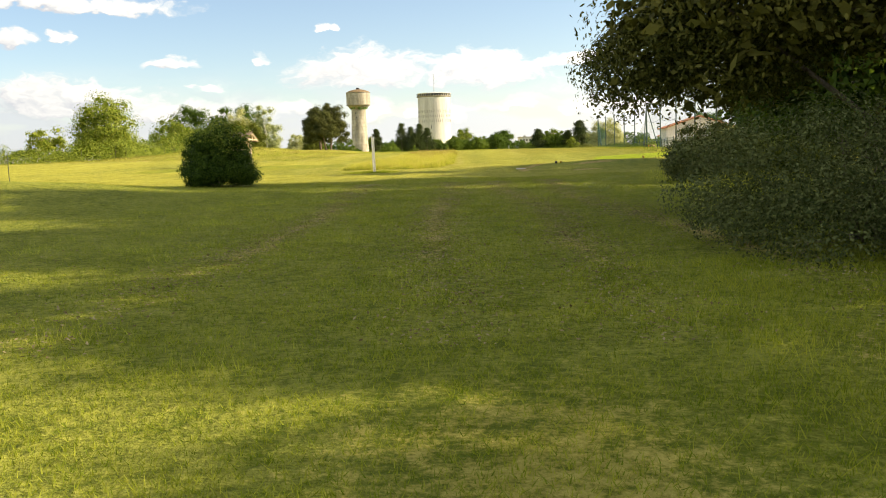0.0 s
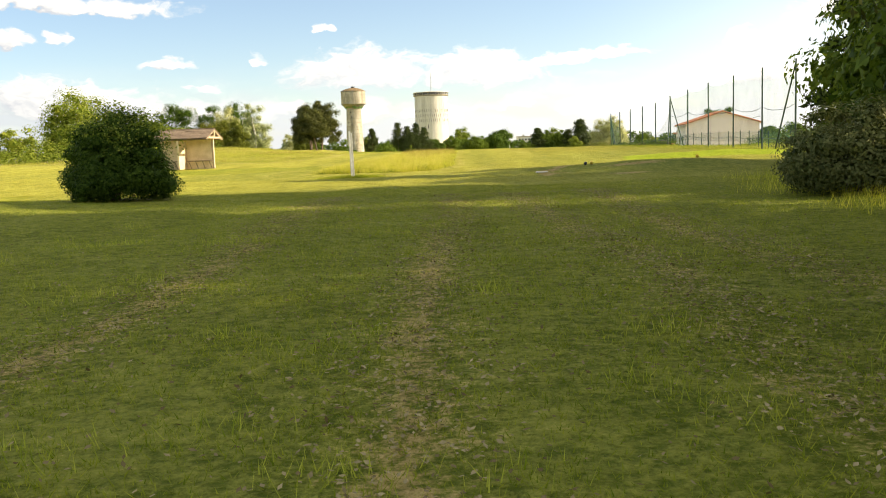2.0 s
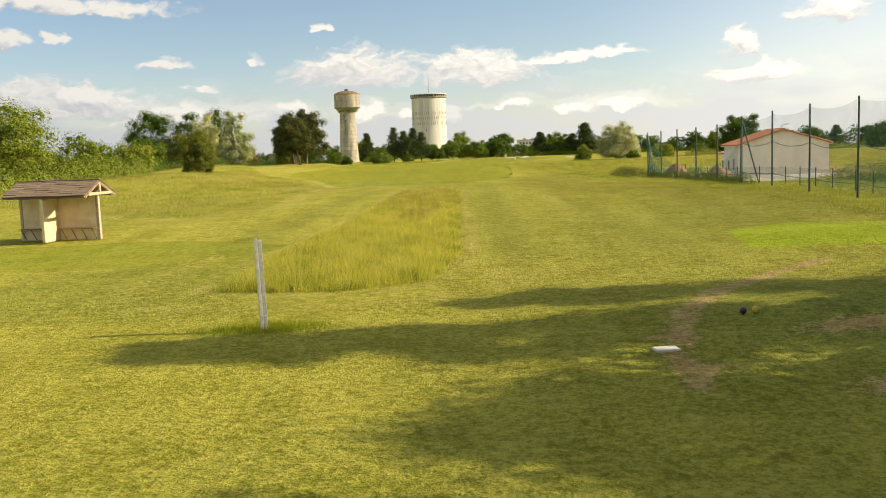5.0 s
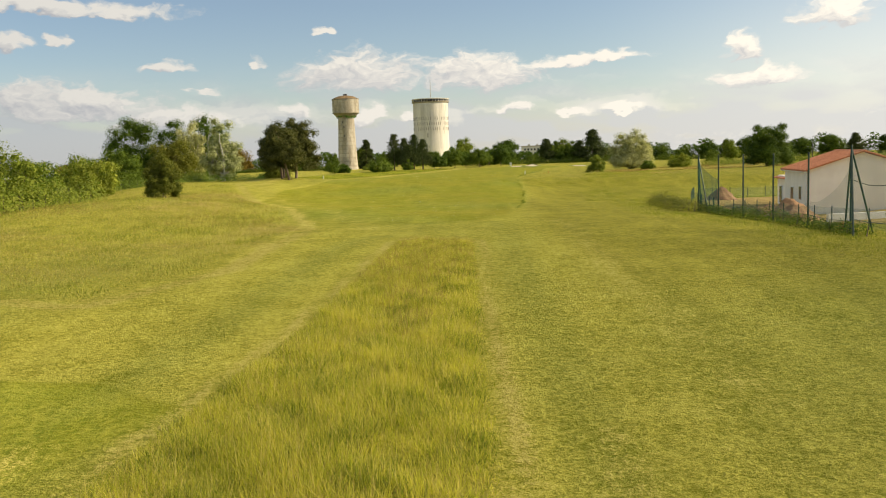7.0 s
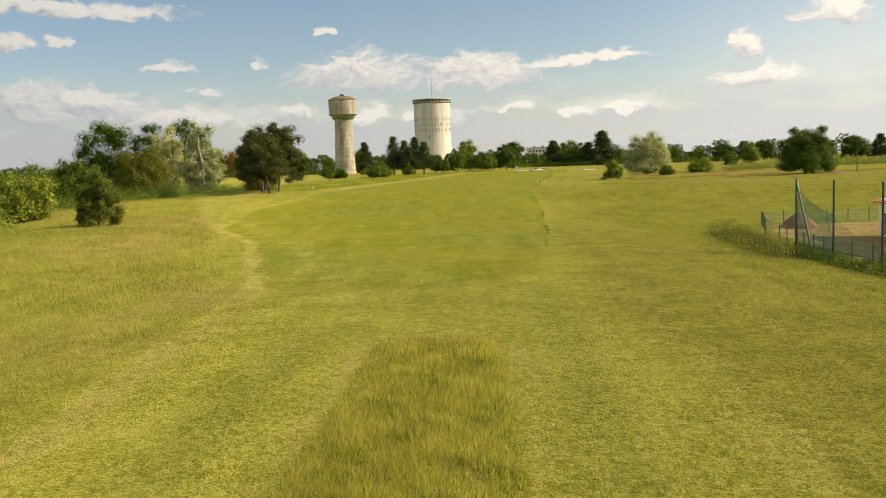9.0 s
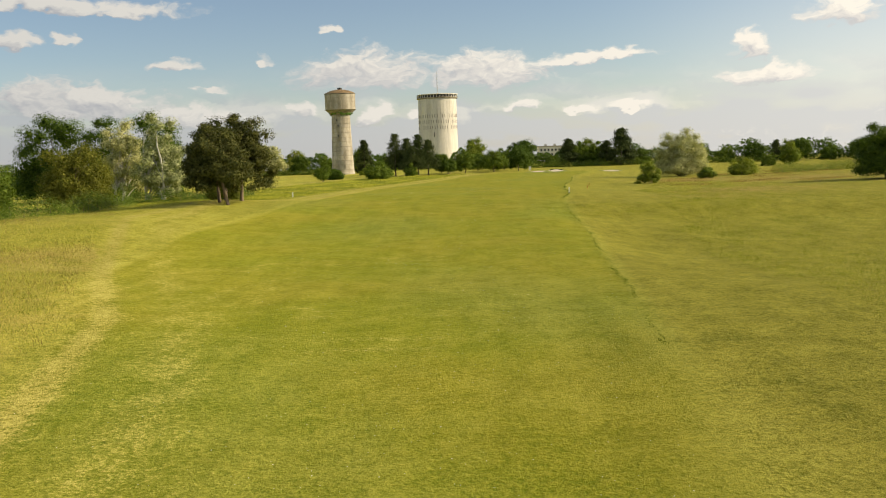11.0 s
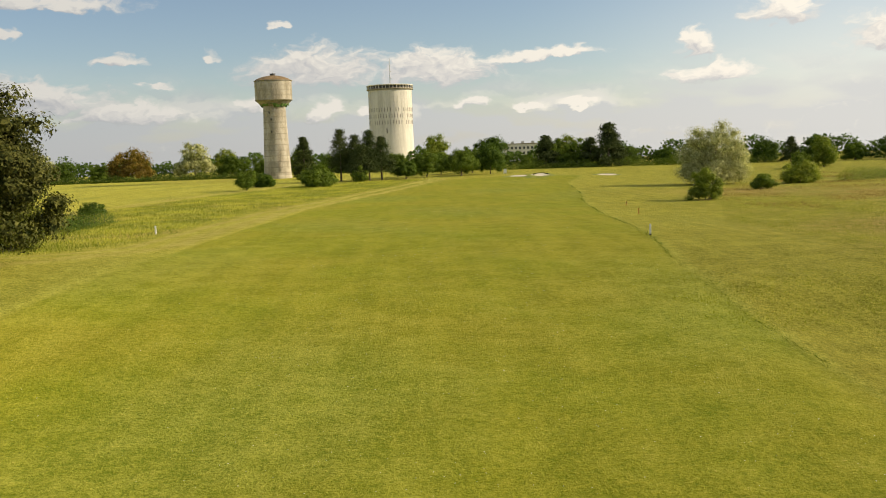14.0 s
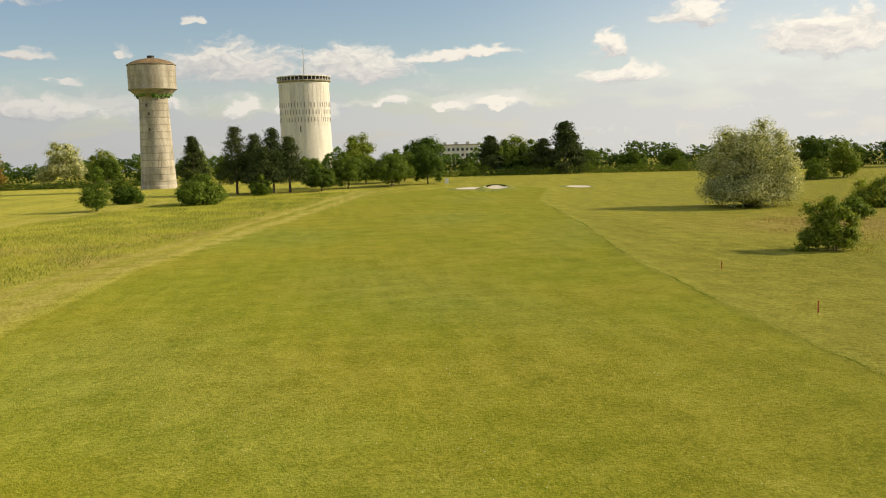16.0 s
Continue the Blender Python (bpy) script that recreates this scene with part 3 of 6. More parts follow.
def grow(start, step, factor, stop):
    out = []
    while start < stop:
        start += step
        step *= factor
        out.append(start)
    return out


def build_ground():
    xs = np.arange(-30, 30.01, 0.6)
    far = np.array(grow(30, 0.65, 1.085, 2600))
    xs = np.concatenate([-far[::-1], xs, far])
    ys = np.concatenate([-np.array(grow(4, 0.6, 1.12, 900))[::-1] - 0.0, np.arange(-4, 130, 0.5), np.arange(130, 340, 1.1), np.array(grow(340, 1.2, 1.055, 3600))])
    gx, gy = np.meshgrid(xs, ys)
    verts = np.stack([gx, gy, lie(gx, gy)], -1).reshape(-1, 3)
    nx, ny = len(xs), len(ys)
    i = (np.arange(ny - 1)[:, None] * nx + np.arange(nx - 1)[None]).ravel()
    me = quick_mesh("ground", verts, np.stack([i, i + 1, i + 1 + nx, i + nx], -1), TURF, True)
    att = me.color_attributes.new("cover", "FLOAT_COLOR", "POINT")
    att.data.foreach_set("color", cover(verts[:, 0], verts[:, 1]).astype(np.float32).ravel())
    att = me.attributes.new("lush", "FLOAT", "POINT")
    att.data.foreach_set("value", lushness(verts[:, 0], verts[:, 1]).astype(np.float32))
    att = me.attributes.new("semi", "FLOAT", "POINT")
    att.data.foreach_set("value", olive(verts[:, 0], verts[:, 1]).astype(np.float32))
    att = me.attributes.new("russet", "FLOAT", "POINT")
    att.data.foreach_set("value", russet(verts[:, 0], verts[:, 1]).astype(np.float32))
    att = me.attributes.new("tee", "FLOAT", "POINT")
    att.data.foreach_set("value", np.clip(inside(verts[:, 0], verts[:, 1], TEE_PLOT) / 1.2 + 0.5, 0, 1).astype(np.float32))
    return tagged(new("ground", me), "mown golf-course turf with fairway, rough and bare patches", "ground", kind="structure")


build_ground()


# ---- foliage ----
def leaf_mesh(name, centres, outward, size, mat, rng, slim=0.5, spread=0.3, droop=0.0, swell=1.0):
    """Many small leaves, each a pointed blade of its own (three-sided where they stay far off)."""
    n = len(centres)
    nor = outward + spread * rng.normal(size=(n, 3))
    nor /= np.linalg.norm(nor, axis=1, keepdims=True) + 1e-9
    along = np.cross(nor, rng.normal(size=(n, 3)))
    along[:, 2] -= droop
    along /= np.linalg.norm(along, axis=1, keepdims=True) + 1e-9
    side = np.cross(nor, along)
    ln = size * rng.uniform(0.6, 1.35, (n, 1)) * np.reshape(swell, (-1, 1))
    tip, half = along * ln * 0.5, side * ln * slim * 0.5
    if size >= 0.15:
        verts = np.stack([centres - tip, centres + half * 1.35 + tip * 0.5, centres - half * 1.35 + tip * 0.7], 1).reshape(-1, 3)
        return quick_mesh(name, verts, np.arange(3 * n).reshape(-1, 3), mat)
    verts = np.stack([centres - tip, centres + half + tip * 0.15, centres + tip, centres - half + tip * 0.15], 1).reshape(-1, 3)
    return quick_mesh(name, verts, np.arange(4 * n).reshape(-1, 4), mat)


def tubes(name, lines, mat, sides=6):
    """Tapered bent tubes: each line a list of (x, y, z, radius)."""
    verts, faces = [], []
    for line in lines:
        start = len(verts)
        for k, (x, y, z, r) in enumerate(line):
            for i in range(sides):
                w = 2 * math.pi * i / sides
                verts.append((x + r * math.cos(w), y + r * math.sin(w), z))
        for k in range(len(line) - 1):
            for i in range(sides):
                j = (i + 1) % sides
                a = start + k * sides
                faces.append((a + i, a + j, a + sides + j, a + sides + i))
    return mesh_of(name, verts, faces, mat, True)


def crown_points(rng, height, width, low, clumps, leaves, lobes=0.28, top_bias=0.0, depth=None, puff=1.0):
    """Clump middles inside an uneven crown, and leaves on and in each clump."""
    k = np.arange(clumps) + 0.5
    rise = 1 - 2 * k / clumps
    turn = k * 2.39996 + rng.uniform(0, 6.28)
    d = np.stack([np.sqrt(1 - rise ** 2) * np.cos(turn), np.sqrt(1 - rise ** 2) * np.sin(turn), rise], -1) + rng.normal(size=(clumps, 3)) * 0.8 / math.sqrt(clumps)
    d /= np.linalg.norm(d, axis=1, keepdims=True)
    if low > 0.1 * height:
        d[:, 2] = np.where(d[:, 2] < -0.75, -d[:, 2] * 0.5, d[:, 2])
    r = np.where(rng.uniform(size=clumps) < 0.72, rng.uniform(0.74, 0.95, clumps), rng.uniform(0.2, 0.7, clumps))
    a = np.arctan2(d[:, 1], d[:, 0])
    ph = rng.uniform(0, 6.28, 4)
    r *= 1 - lobes * 0.35 + lobes * (np.sin(2 * a + ph[0] + 2 * d[:, 2]) * 0.5 + np.sin(3 * a + ph[1] - 3 * d[:, 2]) * 0.35 + np.sin(5 * d[:, 2] + ph[2]) * 0.35)
    half_h, mid = (height - low) / 2, (height + low) / 2
    depth = depth or width
    rise = d[:, 2] * half_h
    if low < 0.1 * height:
        mid, half_h = 0.32 * height, 0.68 * height
        rise = np.where(d[:, 2] > 0, d[:, 2] * half_h, d[:, 2] * 0.32 * height)
        flat = np.hypot(d[:, 0], d[:, 1]) + 1e-6
        wider = np.where(d[:, 2] < 0, flat ** -0.8, 1.0)
        d[:, 0] *= wider
        d[:, 1] *= wider
    c = np.stack([d[:, 0] * width / 2, d[:, 1] * depth / 2, rise], -1) * r[:, None]
    c[:, 2] += mid
    taper = 1 - top_bias * np.clip((c[:, 2] - mid) / half_h, 0, 1)
    c[:, :2] *= taper[:, None]
    per = rng.multinomial(leaves, np.ones(clumps) / clumps)
    who = np.repeat(np.arange(clumps), per)
    u = rng.normal(size=(leaves, 3))
    u[:, 2] += 0.2
    u /= np.linalg.norm(u, axis=1, keepdims=True)
    size = np.cbrt(width * depth * (height - low)) * rng.uniform(0.12, 0.23, clumps) * puff
    # one leaf in eight sits large and deep in its clump, which closes the crown to the light
    core = rng.uniform(size=leaves) < 0.12
    reach = np.where(core, rng.uniform(0.0, 0.55, leaves), rng.uniform(0.35, 1.0, leaves) ** 0.35)
    swell = np.where(core, 2.4, 0.95)
    p = c[who] + u * (size[who] * reach)[:, None] * np.array([1, 1, 0.72])
    for axis, reach in ((0, width / 2), (1, depth / 2)):
        k = reach / np.percentile(np.abs(p[:, axis]), 98.5)
        p[:, axis] *= k
        c[:, axis] *= k
    z0, z1 = np.percentile(p[:, 2], (0.8, 99.4))
    p[:, 2] = low + (p[:, 2] - z0) * (height - low) / (z1 - z0)
    c[:, 2] = low + (c[:, 2] - z0) * (height - low) / (z1 - z0)
    p[:, 2] = np.maximum(p[:, 2], low * 0.5 + 0.02)
    middle = np.array([0, 0, mid - 0.2 * half_h])
    out = p - middle
    out /= np.linalg.norm(out, axis=1, keepdims=True) + 1e-9
    return c, p, 1.0 * u + 0.3 * out + np.array([0, 0, 0.25]), swell


def limb_lines(rng, centres, base_r, height, low, stems=1, lean=0.0, limbs=12):
    lines = []
    for s in range(stems):
        off = rng.normal(size=2) * (0.0 if stems == 1 else 0.07 * height)
        tilt = rng.normal(size=2) * lean
        r = base_r * (1 if s == 0 else rng.uniform(0.55, 0.9))
        top = low + (height - low) * 0.75
        stem = []
        for k in range(7):
            f = k / 6
            wig = rng.normal(size=2) * 0.012 * height * (k > 0)
            stem.append((off[0] + tilt[0] * f * height + wig[0], off[1] + tilt[1] * f * height + wig[1], -0.15 + f * (top + 0.15), r * (1.25 - 0.25 * min(k, 1)) * (1 - 0.75 * f)))
        lines.append(stem)
        for c in centres[rng.choice(len(centres), min(limbs, len(centres)), replace=False)]:
            f = rng.uniform(0.3, 0.95) * min(1.0, c[2] / top)
            f = max(0.12, min(f, 0.95))
            k = min(5, int(f * 6))
            a = np.array(stem[k][:3])
            b = c
            m = (a + b) / 2 + np.array([0, 0, 0.06 * height * rng.uniform(-0.3, 1)])
            lines.append([(*a, stem[k][3] * 0.6), (*m, stem[k][3] * 0.35), (*b, stem[k][3] * 0.08 + 0.008)])
    return lines


def broad_tree(name, x, y, height, width, mat, label, category="tree", leaves=4375, leaf=0.61, low=None, seed=1, clumps=60, trunk=0.25, stems=1,
               group="", bark=None, slim=0.55, lobes=0.28, top_bias=0.0, lean=0.0, depth=None, z=None, limbs=12, puff=0.9, split=False, loose=0.012):
    rng = np.random.default_rng(seed)
    low = 0.2 * height if low is None else low
    c, p, out, swell = crown_points(rng, height, width, low, clumps, leaves, lobes, top_bias, depth, puff)
    p = p + rng.normal(size=p.shape) * loose * width
    p[:, 2] = np.maximum(p[:, 2], 0.03)
    ob = thing(name, x, y, lie_at(x, y) if z is None else z, label, category, group, rng.uniform(0, 360) if depth is None else 0)
    lines = limb_lines(rng, c, trunk, height, low, stems, lean, limbs)
    if split:
        stem = part("trunk", tubes("trunk", lines[:1], bark or BARK, 10), None, ob)
        for line in lines[1:]:
            part("limb", tubes("limb", [line], bark or BARK), None, stem)
    else:
        part("trunk", tubes("trunk", lines, bark or BARK), None, ob)
    part("crown", leaf_mesh("crown", p, out, leaf, mat, rng, slim, swell=swell), None, ob)
    return ob


def conifer(name, x, y, height, width, mat, label, leaves=4375, leaf=0.61, low=0.6, seed=1, trunk=0.25, group="", sparse=1.0, column=0.0, z=None):
    rng = np.random.default_rng(seed)
    tiers = int(height * 1.15)
    cs, lines = [], []
    for k in range(tiers):
        f = k / tiers
        zz = low + (height - low) * f ** 0.95
        reach = width / 2 * ((1 - f) ** (1.0 - 0.7 * column)) * rng.uniform(0.72, 1.15) + 0.05
        for b in range(max(3, int((7 - 3 * f) * sparse))):
            w = rng.uniform(0, 6.283)
            for s in np.sqrt(np.linspace(0.2, 1.0, 5)):
                cs.append((reach * s * math.cos(w), reach * s * math.sin(w), zz - 0.16 * reach * s * s + 0.1 * reach * s))
            if b < 2:
                lines.append([(0, 0, zz, trunk * (1 - f) * 0.3 + 0.01), (reach * 0.8 * math.cos(w), reach * 0.8 * math.sin(w), zz - 0.05 * reach, 0.01)])
    cs = np.array(cs)
    who = rng.integers(0, len(cs), leaves)
    p = cs[who] + rng.normal(size=(leaves, 3)) * np.array([0.055, 0.055, 0.026]) * width
    out = p * np.array([1, 1, 0])
    out /= np.linalg.norm(out, axis=1, keepdims=True) + 1e-9
    ob = thing(name, x, y, lie_at(x, y) if z is None else z, label, "tree", group, rng.uniform(0, 360))
    lines.append([(0, 0, -0.15, trunk * 1.2), (0, 0, height * 0.5, trunk * 0.6), (0, 0, height * 0.97, 0.02)])
    part("trunk", tubes("trunk", lines, BARK), None, ob)
    part("crown", leaf_mesh("crown", p, out * 0.6 + np.array([0, 0, 0.5]), leaf, mat, rng, 0.4, 0.6, 0.3), None, ob)
    return ob


def bush(name, x, y, height, width, mat, label, leaves=5000, leaf=0.244, seed=1, depth=None, clumps=50, stems=4, group="", lobes=0.3, slim=0.55, category="bush", z=None):
    return broad_tree(name, x, y, height, width, mat, label, category, leaves, leaf, 0.02 * height, seed, clumps, 0.012 * height + 0.02, stems, group,
                      slim=slim, lobes=lobes, depth=depth, z=z, limbs=8, puff=0.85, loose=0.008 if lobes < 0.1 else 0.035)


# ---- the water towers ----
def water_tower(x, y):
    z = lie_at(x, y)
    ob = thing("water_tower", x, y, z, "old concrete water tower with a domed mushroom tank", "water tower")
    lifts, neck = 13, 27.0
    for k in range(lifts):
        a, b = neck * k / lifts, neck * (k + 1) / lifts
        ra, rb = 5.25 - 1.15 * (a / neck) ** 0.8, 5.25 - 1.15 * (b / neck) ** 0.8
        bm = lathe([(0, a + 0.02), (ra - 0.09, a + 0.02), (ra - 0.005, a + 0.1), (rb + 0.015, b - 0.1), (rb - 0.08, b + 0.0), (0, b + 0.0)], 56)
        part("concrete_lift", bm, CONCRETE, ob)
        part("pour_joint", lathe([(rb - 0.2, b - 0.07), (rb + 0.03, b - 0.07), (rb + 0.03, b + 0.06), (rb - 0.2, b + 0.06)], 56), CONCRETE_DARK, ob)
    part("base_ring", lathe([(0, -1.6), (5.35, -1.6), (5.32, 0.9), (5.2, 1.0), (0, 1.0)], 56), CONCRETE, ob)
    # cone and cornice take a darker concrete than the tank
    part("tank_cone", lathe([(0, neck), (4.35, neck), (4.9, neck + 0.3), (6.5, neck + 1.75), (7.0, neck + 2.0), (7.0, neck + 2.2), (0, neck + 2.2)], 64), CONCRETE_DARK, ob, "darker concrete cone below the tank")
    tank = part("tank", lathe([(0, neck + 2.1), (6.85, neck + 2.1), (6.85, neck + 5.4), (6.88, neck + 8.95), (0, neck + 9.1)], 64), CONCRETE, ob)
    for h in (3.9, 5.6, 7.3):
        part("pour_joint", lathe([(6.7, neck + h - 0.05), (6.885, neck + h - 0.05), (6.885, neck + h + 0.05), (6.7, neck + h + 0.05)], 64), CONCRETE_DARK, tank)
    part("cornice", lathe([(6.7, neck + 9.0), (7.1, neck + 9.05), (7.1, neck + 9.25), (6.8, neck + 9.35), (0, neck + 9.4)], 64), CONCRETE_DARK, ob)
    part("dome_roof", lathe([(7.05, neck + 9.28), (5.9, neck + 9.95), (4.3, neck + 10.6), (2.2, neck + 11.05), (0, neck + 11.15)], 64), ROOF_BROWN, ob, "brown lichen-covered dome roof")
    part("lantern", lathe([(0, neck + 11.0), (1.0, neck + 11.0), (1.0, neck + 11.75), (1.2, neck + 11.8), (1.2, neck + 11.9), (0, neck + 12.0)], 24), SLOT_DARK, ob)
    part("lightning_rod", rod((0, 0, neck + 11.9), (0, 0, neck + 13.1), 0.05), GALVANISED, ob)
    rng = random.Random(4)
    bm = bmesh.new()
    for k in range(110):
        w = rng.uniform(0, 6.283)
        d, h = 4.35 + rng.uniform(0.0, 1.1), rng.uniform(0.4, 1.5)
        box(0.5, 0.18, h, (d * math.cos(w), d * math.sin(w), neck + 0.35 - h * 0.75 + (d - 4.35) * 0.6), Matrix.Rotation(w + 1.57, 4, "Z"), 0.06, bm)
    tagged(part("moss", bm, MOSS, ob, "green growth hanging under the tank"), kind="stuff")
    for k, (w, h) in enumerate(((-1.75, 21.5), (-1.75, 17.0), (-1.9, 24.0))):
        r = 5.25 - 1.15 * (h / neck) ** 0.8
        part("slit_window", box(0.45, 0.5, 0.8, (r * math.cos(w), r * math.sin(w), h), Matrix.Rotation(w + 1.57, 4, "Z")), SLOT_DARK, ob)
    for w in (-1.35, -1.28, -1.2):
        part("rust_streak", box(0.14, 0.12, 7.5 - 9 * abs(w + 1.28), (5.1 * math.cos(w), 5.1 * math.sin(w), 2.6), Matrix.Rotation(w + 1.57, 4, "Z") @ Matrix.Rotation(radians(3), 4, "X")), CONCRETE_DARK, ob)
    return ob


def reservoir(x, y):
    z = lie_at(x, y)
    ob = thing("water_reservoir", x, y, z, "pale cylindrical concrete reservoir tower with slot windows", "water tower")
    r, h = 12.6, 45.0
    part("shaft", lathe([(0, -1), (r + 0.5, -1), (r + 0.35, 6), (r, 22), (r, h - 1.5), (0, h - 1.5)], 72), CONCRETE_PALE, ob)
    for k in range(36):
        w = 2 * math.pi * k / 36
        part("pilaster", box(0.22, 0.05, h - 7.0, ((r + 0.0) * math.cos(w), (r + 0.0) * math.sin(w), 4.0), Matrix.Rotation(w + 1.5708, 4, "Z"), 0.05), CONCRETE_PALE, ob)
    part("gallery", lathe([(r - 0.3, h - 2.0), (r + 0.7, h - 1.6), (r + 0.85, h - 1.2), (r + 0.85, h - 0.9), (0, h - 0.85)], 72), CONCRETE_DARK, ob)
    part("parapet", lathe([(r - 0.4, h - 0.7), (r - 0.4, h + 1.0), (r - 0.2, h + 1.05), (0, h + 1.1)], 72), SLOT_DARK, ob)
    part("coping", lathe([(r + 0.75, h + 0.7), (r + 0.9, h + 0.75), (r + 0.9, h + 1.15), (r + 0.2, h + 1.3), (0, h + 1.5)], 72), CONCRETE_PALE, ob)
    for k in range(40):
        w = 2 * math.pi * k / 40
        part("gallery_post", box(0.35, 0.3, 1.75, ((r + 0.6) * math.cos(w), (r + 0.6) * math.sin(w), h - 0.95), Matrix.Rotation(w, 4, "Z")), CONCRETE_PALE, ob)
    rng = random.Random(9)
    for row, (zz, hh) in enumerate(((30.9, 2.2), (27.3, 2.2), (23.6, 2.2))):
        for k in range(48):
            if rng.random() < 0.08:
                continue
            w = 2 * math.pi * (k + 0.5 * (row % 2)) / 48
            part("slot_window", box(0.3, 0.12, hh, ((r + 0.02) * math.cos(w), (r + 0.02) * math.sin(w), zz), Matrix.Rotation(w + 1.5708, 4, "Z")), SLOT_GREY, ob)
    for k in range(36):
        w = 2 * math.pi * (k + 0.5) / 36
        part("slot_window", box(0.26, 0.12, 1.0, ((r + 0.17) * math.cos(w), (r + 0.17) * math.sin(w), 9.5), Matrix.Rotation(w + 1.5708, 4, "Z")), SLOT_GREY, ob)
    w = -1.75
    part("drain_pipe", rod(((r + 0.3) * math.cos(w), (r + 0.3) * math.sin(w), 18.5), ((r + 0.3) * math.cos(w), (r + 0.3) * math.sin(w), 21.5), 0.25), SLOT_DARK, ob)
    mast = part("mast", rod((0.5, -r + 1.5, h + 1), (0.5, -r + 1.5, h + 15.5), 0.28, 0.1), GALVANISED, ob)
    for zz in (4.0, 8.0, 11.5):
        part("antenna", rod((0.5, -r + 1.2, h + zz), (1.3, -r + 1.2, h + zz + 0.4), 0.08), GALVANISED, mast)
    return ob


water_tower(-51.4, 522)
reservoir(-10.4, 706)


# ---- the players' shelter ----
def shelter(x, y):
    ob = thing("shelter", x, y, lie_at(x, y), "beige rendered golf shelter with a brown gabled roof", "shelter", turn=-8)
    part("back_wall", box(4.2, 0.16, 2.5, (0, 0, 0), bevel=0.012), RENDER_BEIGE, ob)
    for s in (-1, 1):
        part("partition_wall", box(0.18, 1.42, 2.25, (-0.1, s * 0.79, 0), bevel=0.012), RENDER_BEIGE, ob)
    for px in (-2.2, 2.2):
        part("post", box(0.15, 0.19, 2.62, (px, 0, 0), bevel=0.012), WOOD_PALE, ob)
    length, mid, half = 4.7, 0.08, 1.52
    slope = math.atan2(0.74, half)
    for s in (-1, 1):
        side = part("roof_slope", box(length, 1.7, 0.05, (mid, s * (half / 2 + 0.01), 2.67), Matrix.Rotation(-s * slope, 4, "X")), WOOD_BROWN, ob)
        for k in range(8):
            f = (k + 0.5) / 8
            yy, zz = s * (half + 0.03) * (1 - f), 2.345 + 0.75 * f
            for j in range(6):
                part("roof_board", box(length / 6 - 0.012, 0.245, 0.026, (mid - length / 2 + length / 6 * (j + 0.5), yy, zz + 0.05 + 0.006 * ((j * 7 + k * 3) % 4)), Matrix.Rotation(-s * (slope - 0.06), 4, "X"), 0.004), WOOD_BROWN, side)
    part("ridge_cap", box(length + 0.02, 0.2, 0.05, (mid, 0, 3.15), bevel=0.015), WOOD_BROWN, ob)
    part("ridge_beam", box(length - 0.2, 0.1, 0.18, (mid, 0, 2.86)), WOOD_PALE, ob)
    for px in (mid - length / 2 + 0.04, mid + length / 2 - 0.06):
        truss = part("tie_beam", box(0.09, 2.3, 0.15, (px, 0, 2.36), bevel=0.01), WOOD_PALE, ob)
        part("king_post", box(0.085, 0.12, 0.5, (px, 0, 2.51)), WOOD_PALE, truss)
        for s in (-1, 1):
            part("rafter", rod((px, s * 1.55, 2.28), (px, 0, 3.03), 0.07, segments=4), WOOD_PALE, truss)
    for s in (-1, 1):
        part("wall_plate", box(length - 0.2, 0.1, 0.12, (mid, s * 1.3, 2.27)), WOOD_BROWN, ob)
        for px, w in ((-1.2, 1.95), (1.12, 1.95)):
            bench = part("bench", box(w, 0.34, 0.05, (px, s * 0.27, 0.6), bevel=0.008), WOOD_BROWN, ob, "dark plank bench on slanted legs")
            for k in range(4):
                lx = px - w / 2 + 0.12 + (w - 0.24) * k / 3
                part("leg", rod((lx, s * 0.4, 0.6), (lx + 0.1, s * 0.12, 0.03), 0.03, segments=4), WOOD_BROWN, bench)
    return ob


shelter(-19.95, 82.9)


# ---- twin post by the tee ----
def twin_post(x, y):
    ob = thing("twin_post", x, y, lie_at(x, y), "pair of galvanised steel posts on worn turf", "post", turn=20)
    for px, py, h in ((-0.055, 0.0, 2.42), (0.06, 0.05, 2.34)):
        post = part("post", box(0.085, 0.085, h + 0.1, (px, py, -0.1), Matrix.Rotation(radians(-1.2), 4, "Y"), 0.008), GALVANISED, ob)
        part("cap", box(0.09, 0.09, 0.015, (px - 0.05, py, h), bevel=0.004), GALVANISED, post)
    part("bracket", box(0.2, 0.03, 0.05, (-0.02, -0.06, 0.35), bevel=0.004), GALVANISED, ob)
    bm = bmesh.new()
    bmesh.ops.create_icosphere(bm, subdivisions=2, radius=0.2)
    bmesh.ops.scale(bm, vec=(1, 0.7, 0.2), verts=bm.verts)
    part("soil_collar", bm, SOIL_RED, ob)
    return ob


twin_post(-4.16, 58.4)


# ---- tee things ----
def tee_ball(x, y, mat, label):
    ob = thing("tee_marker", x, y, lie_at(x, y) + 0.0, label, "tee marker", "tee markers")
    bm = bmesh.new()
    bmesh.ops.create_uvsphere(bm, u_segments=20, v_segments=12, radius=0.085)
    bmesh.ops.translate(bm, vec=(0, 0, 0.1), verts=bm.verts)
    for f in bm.faces:
        f.smooth = True
    part("ball", bm, mat, ob)
    part("spike", rod((0, 0, -0.05), (0, 0, 0.03), 0.02, 0.03), PAINT_BLACK, ob)
    return ob


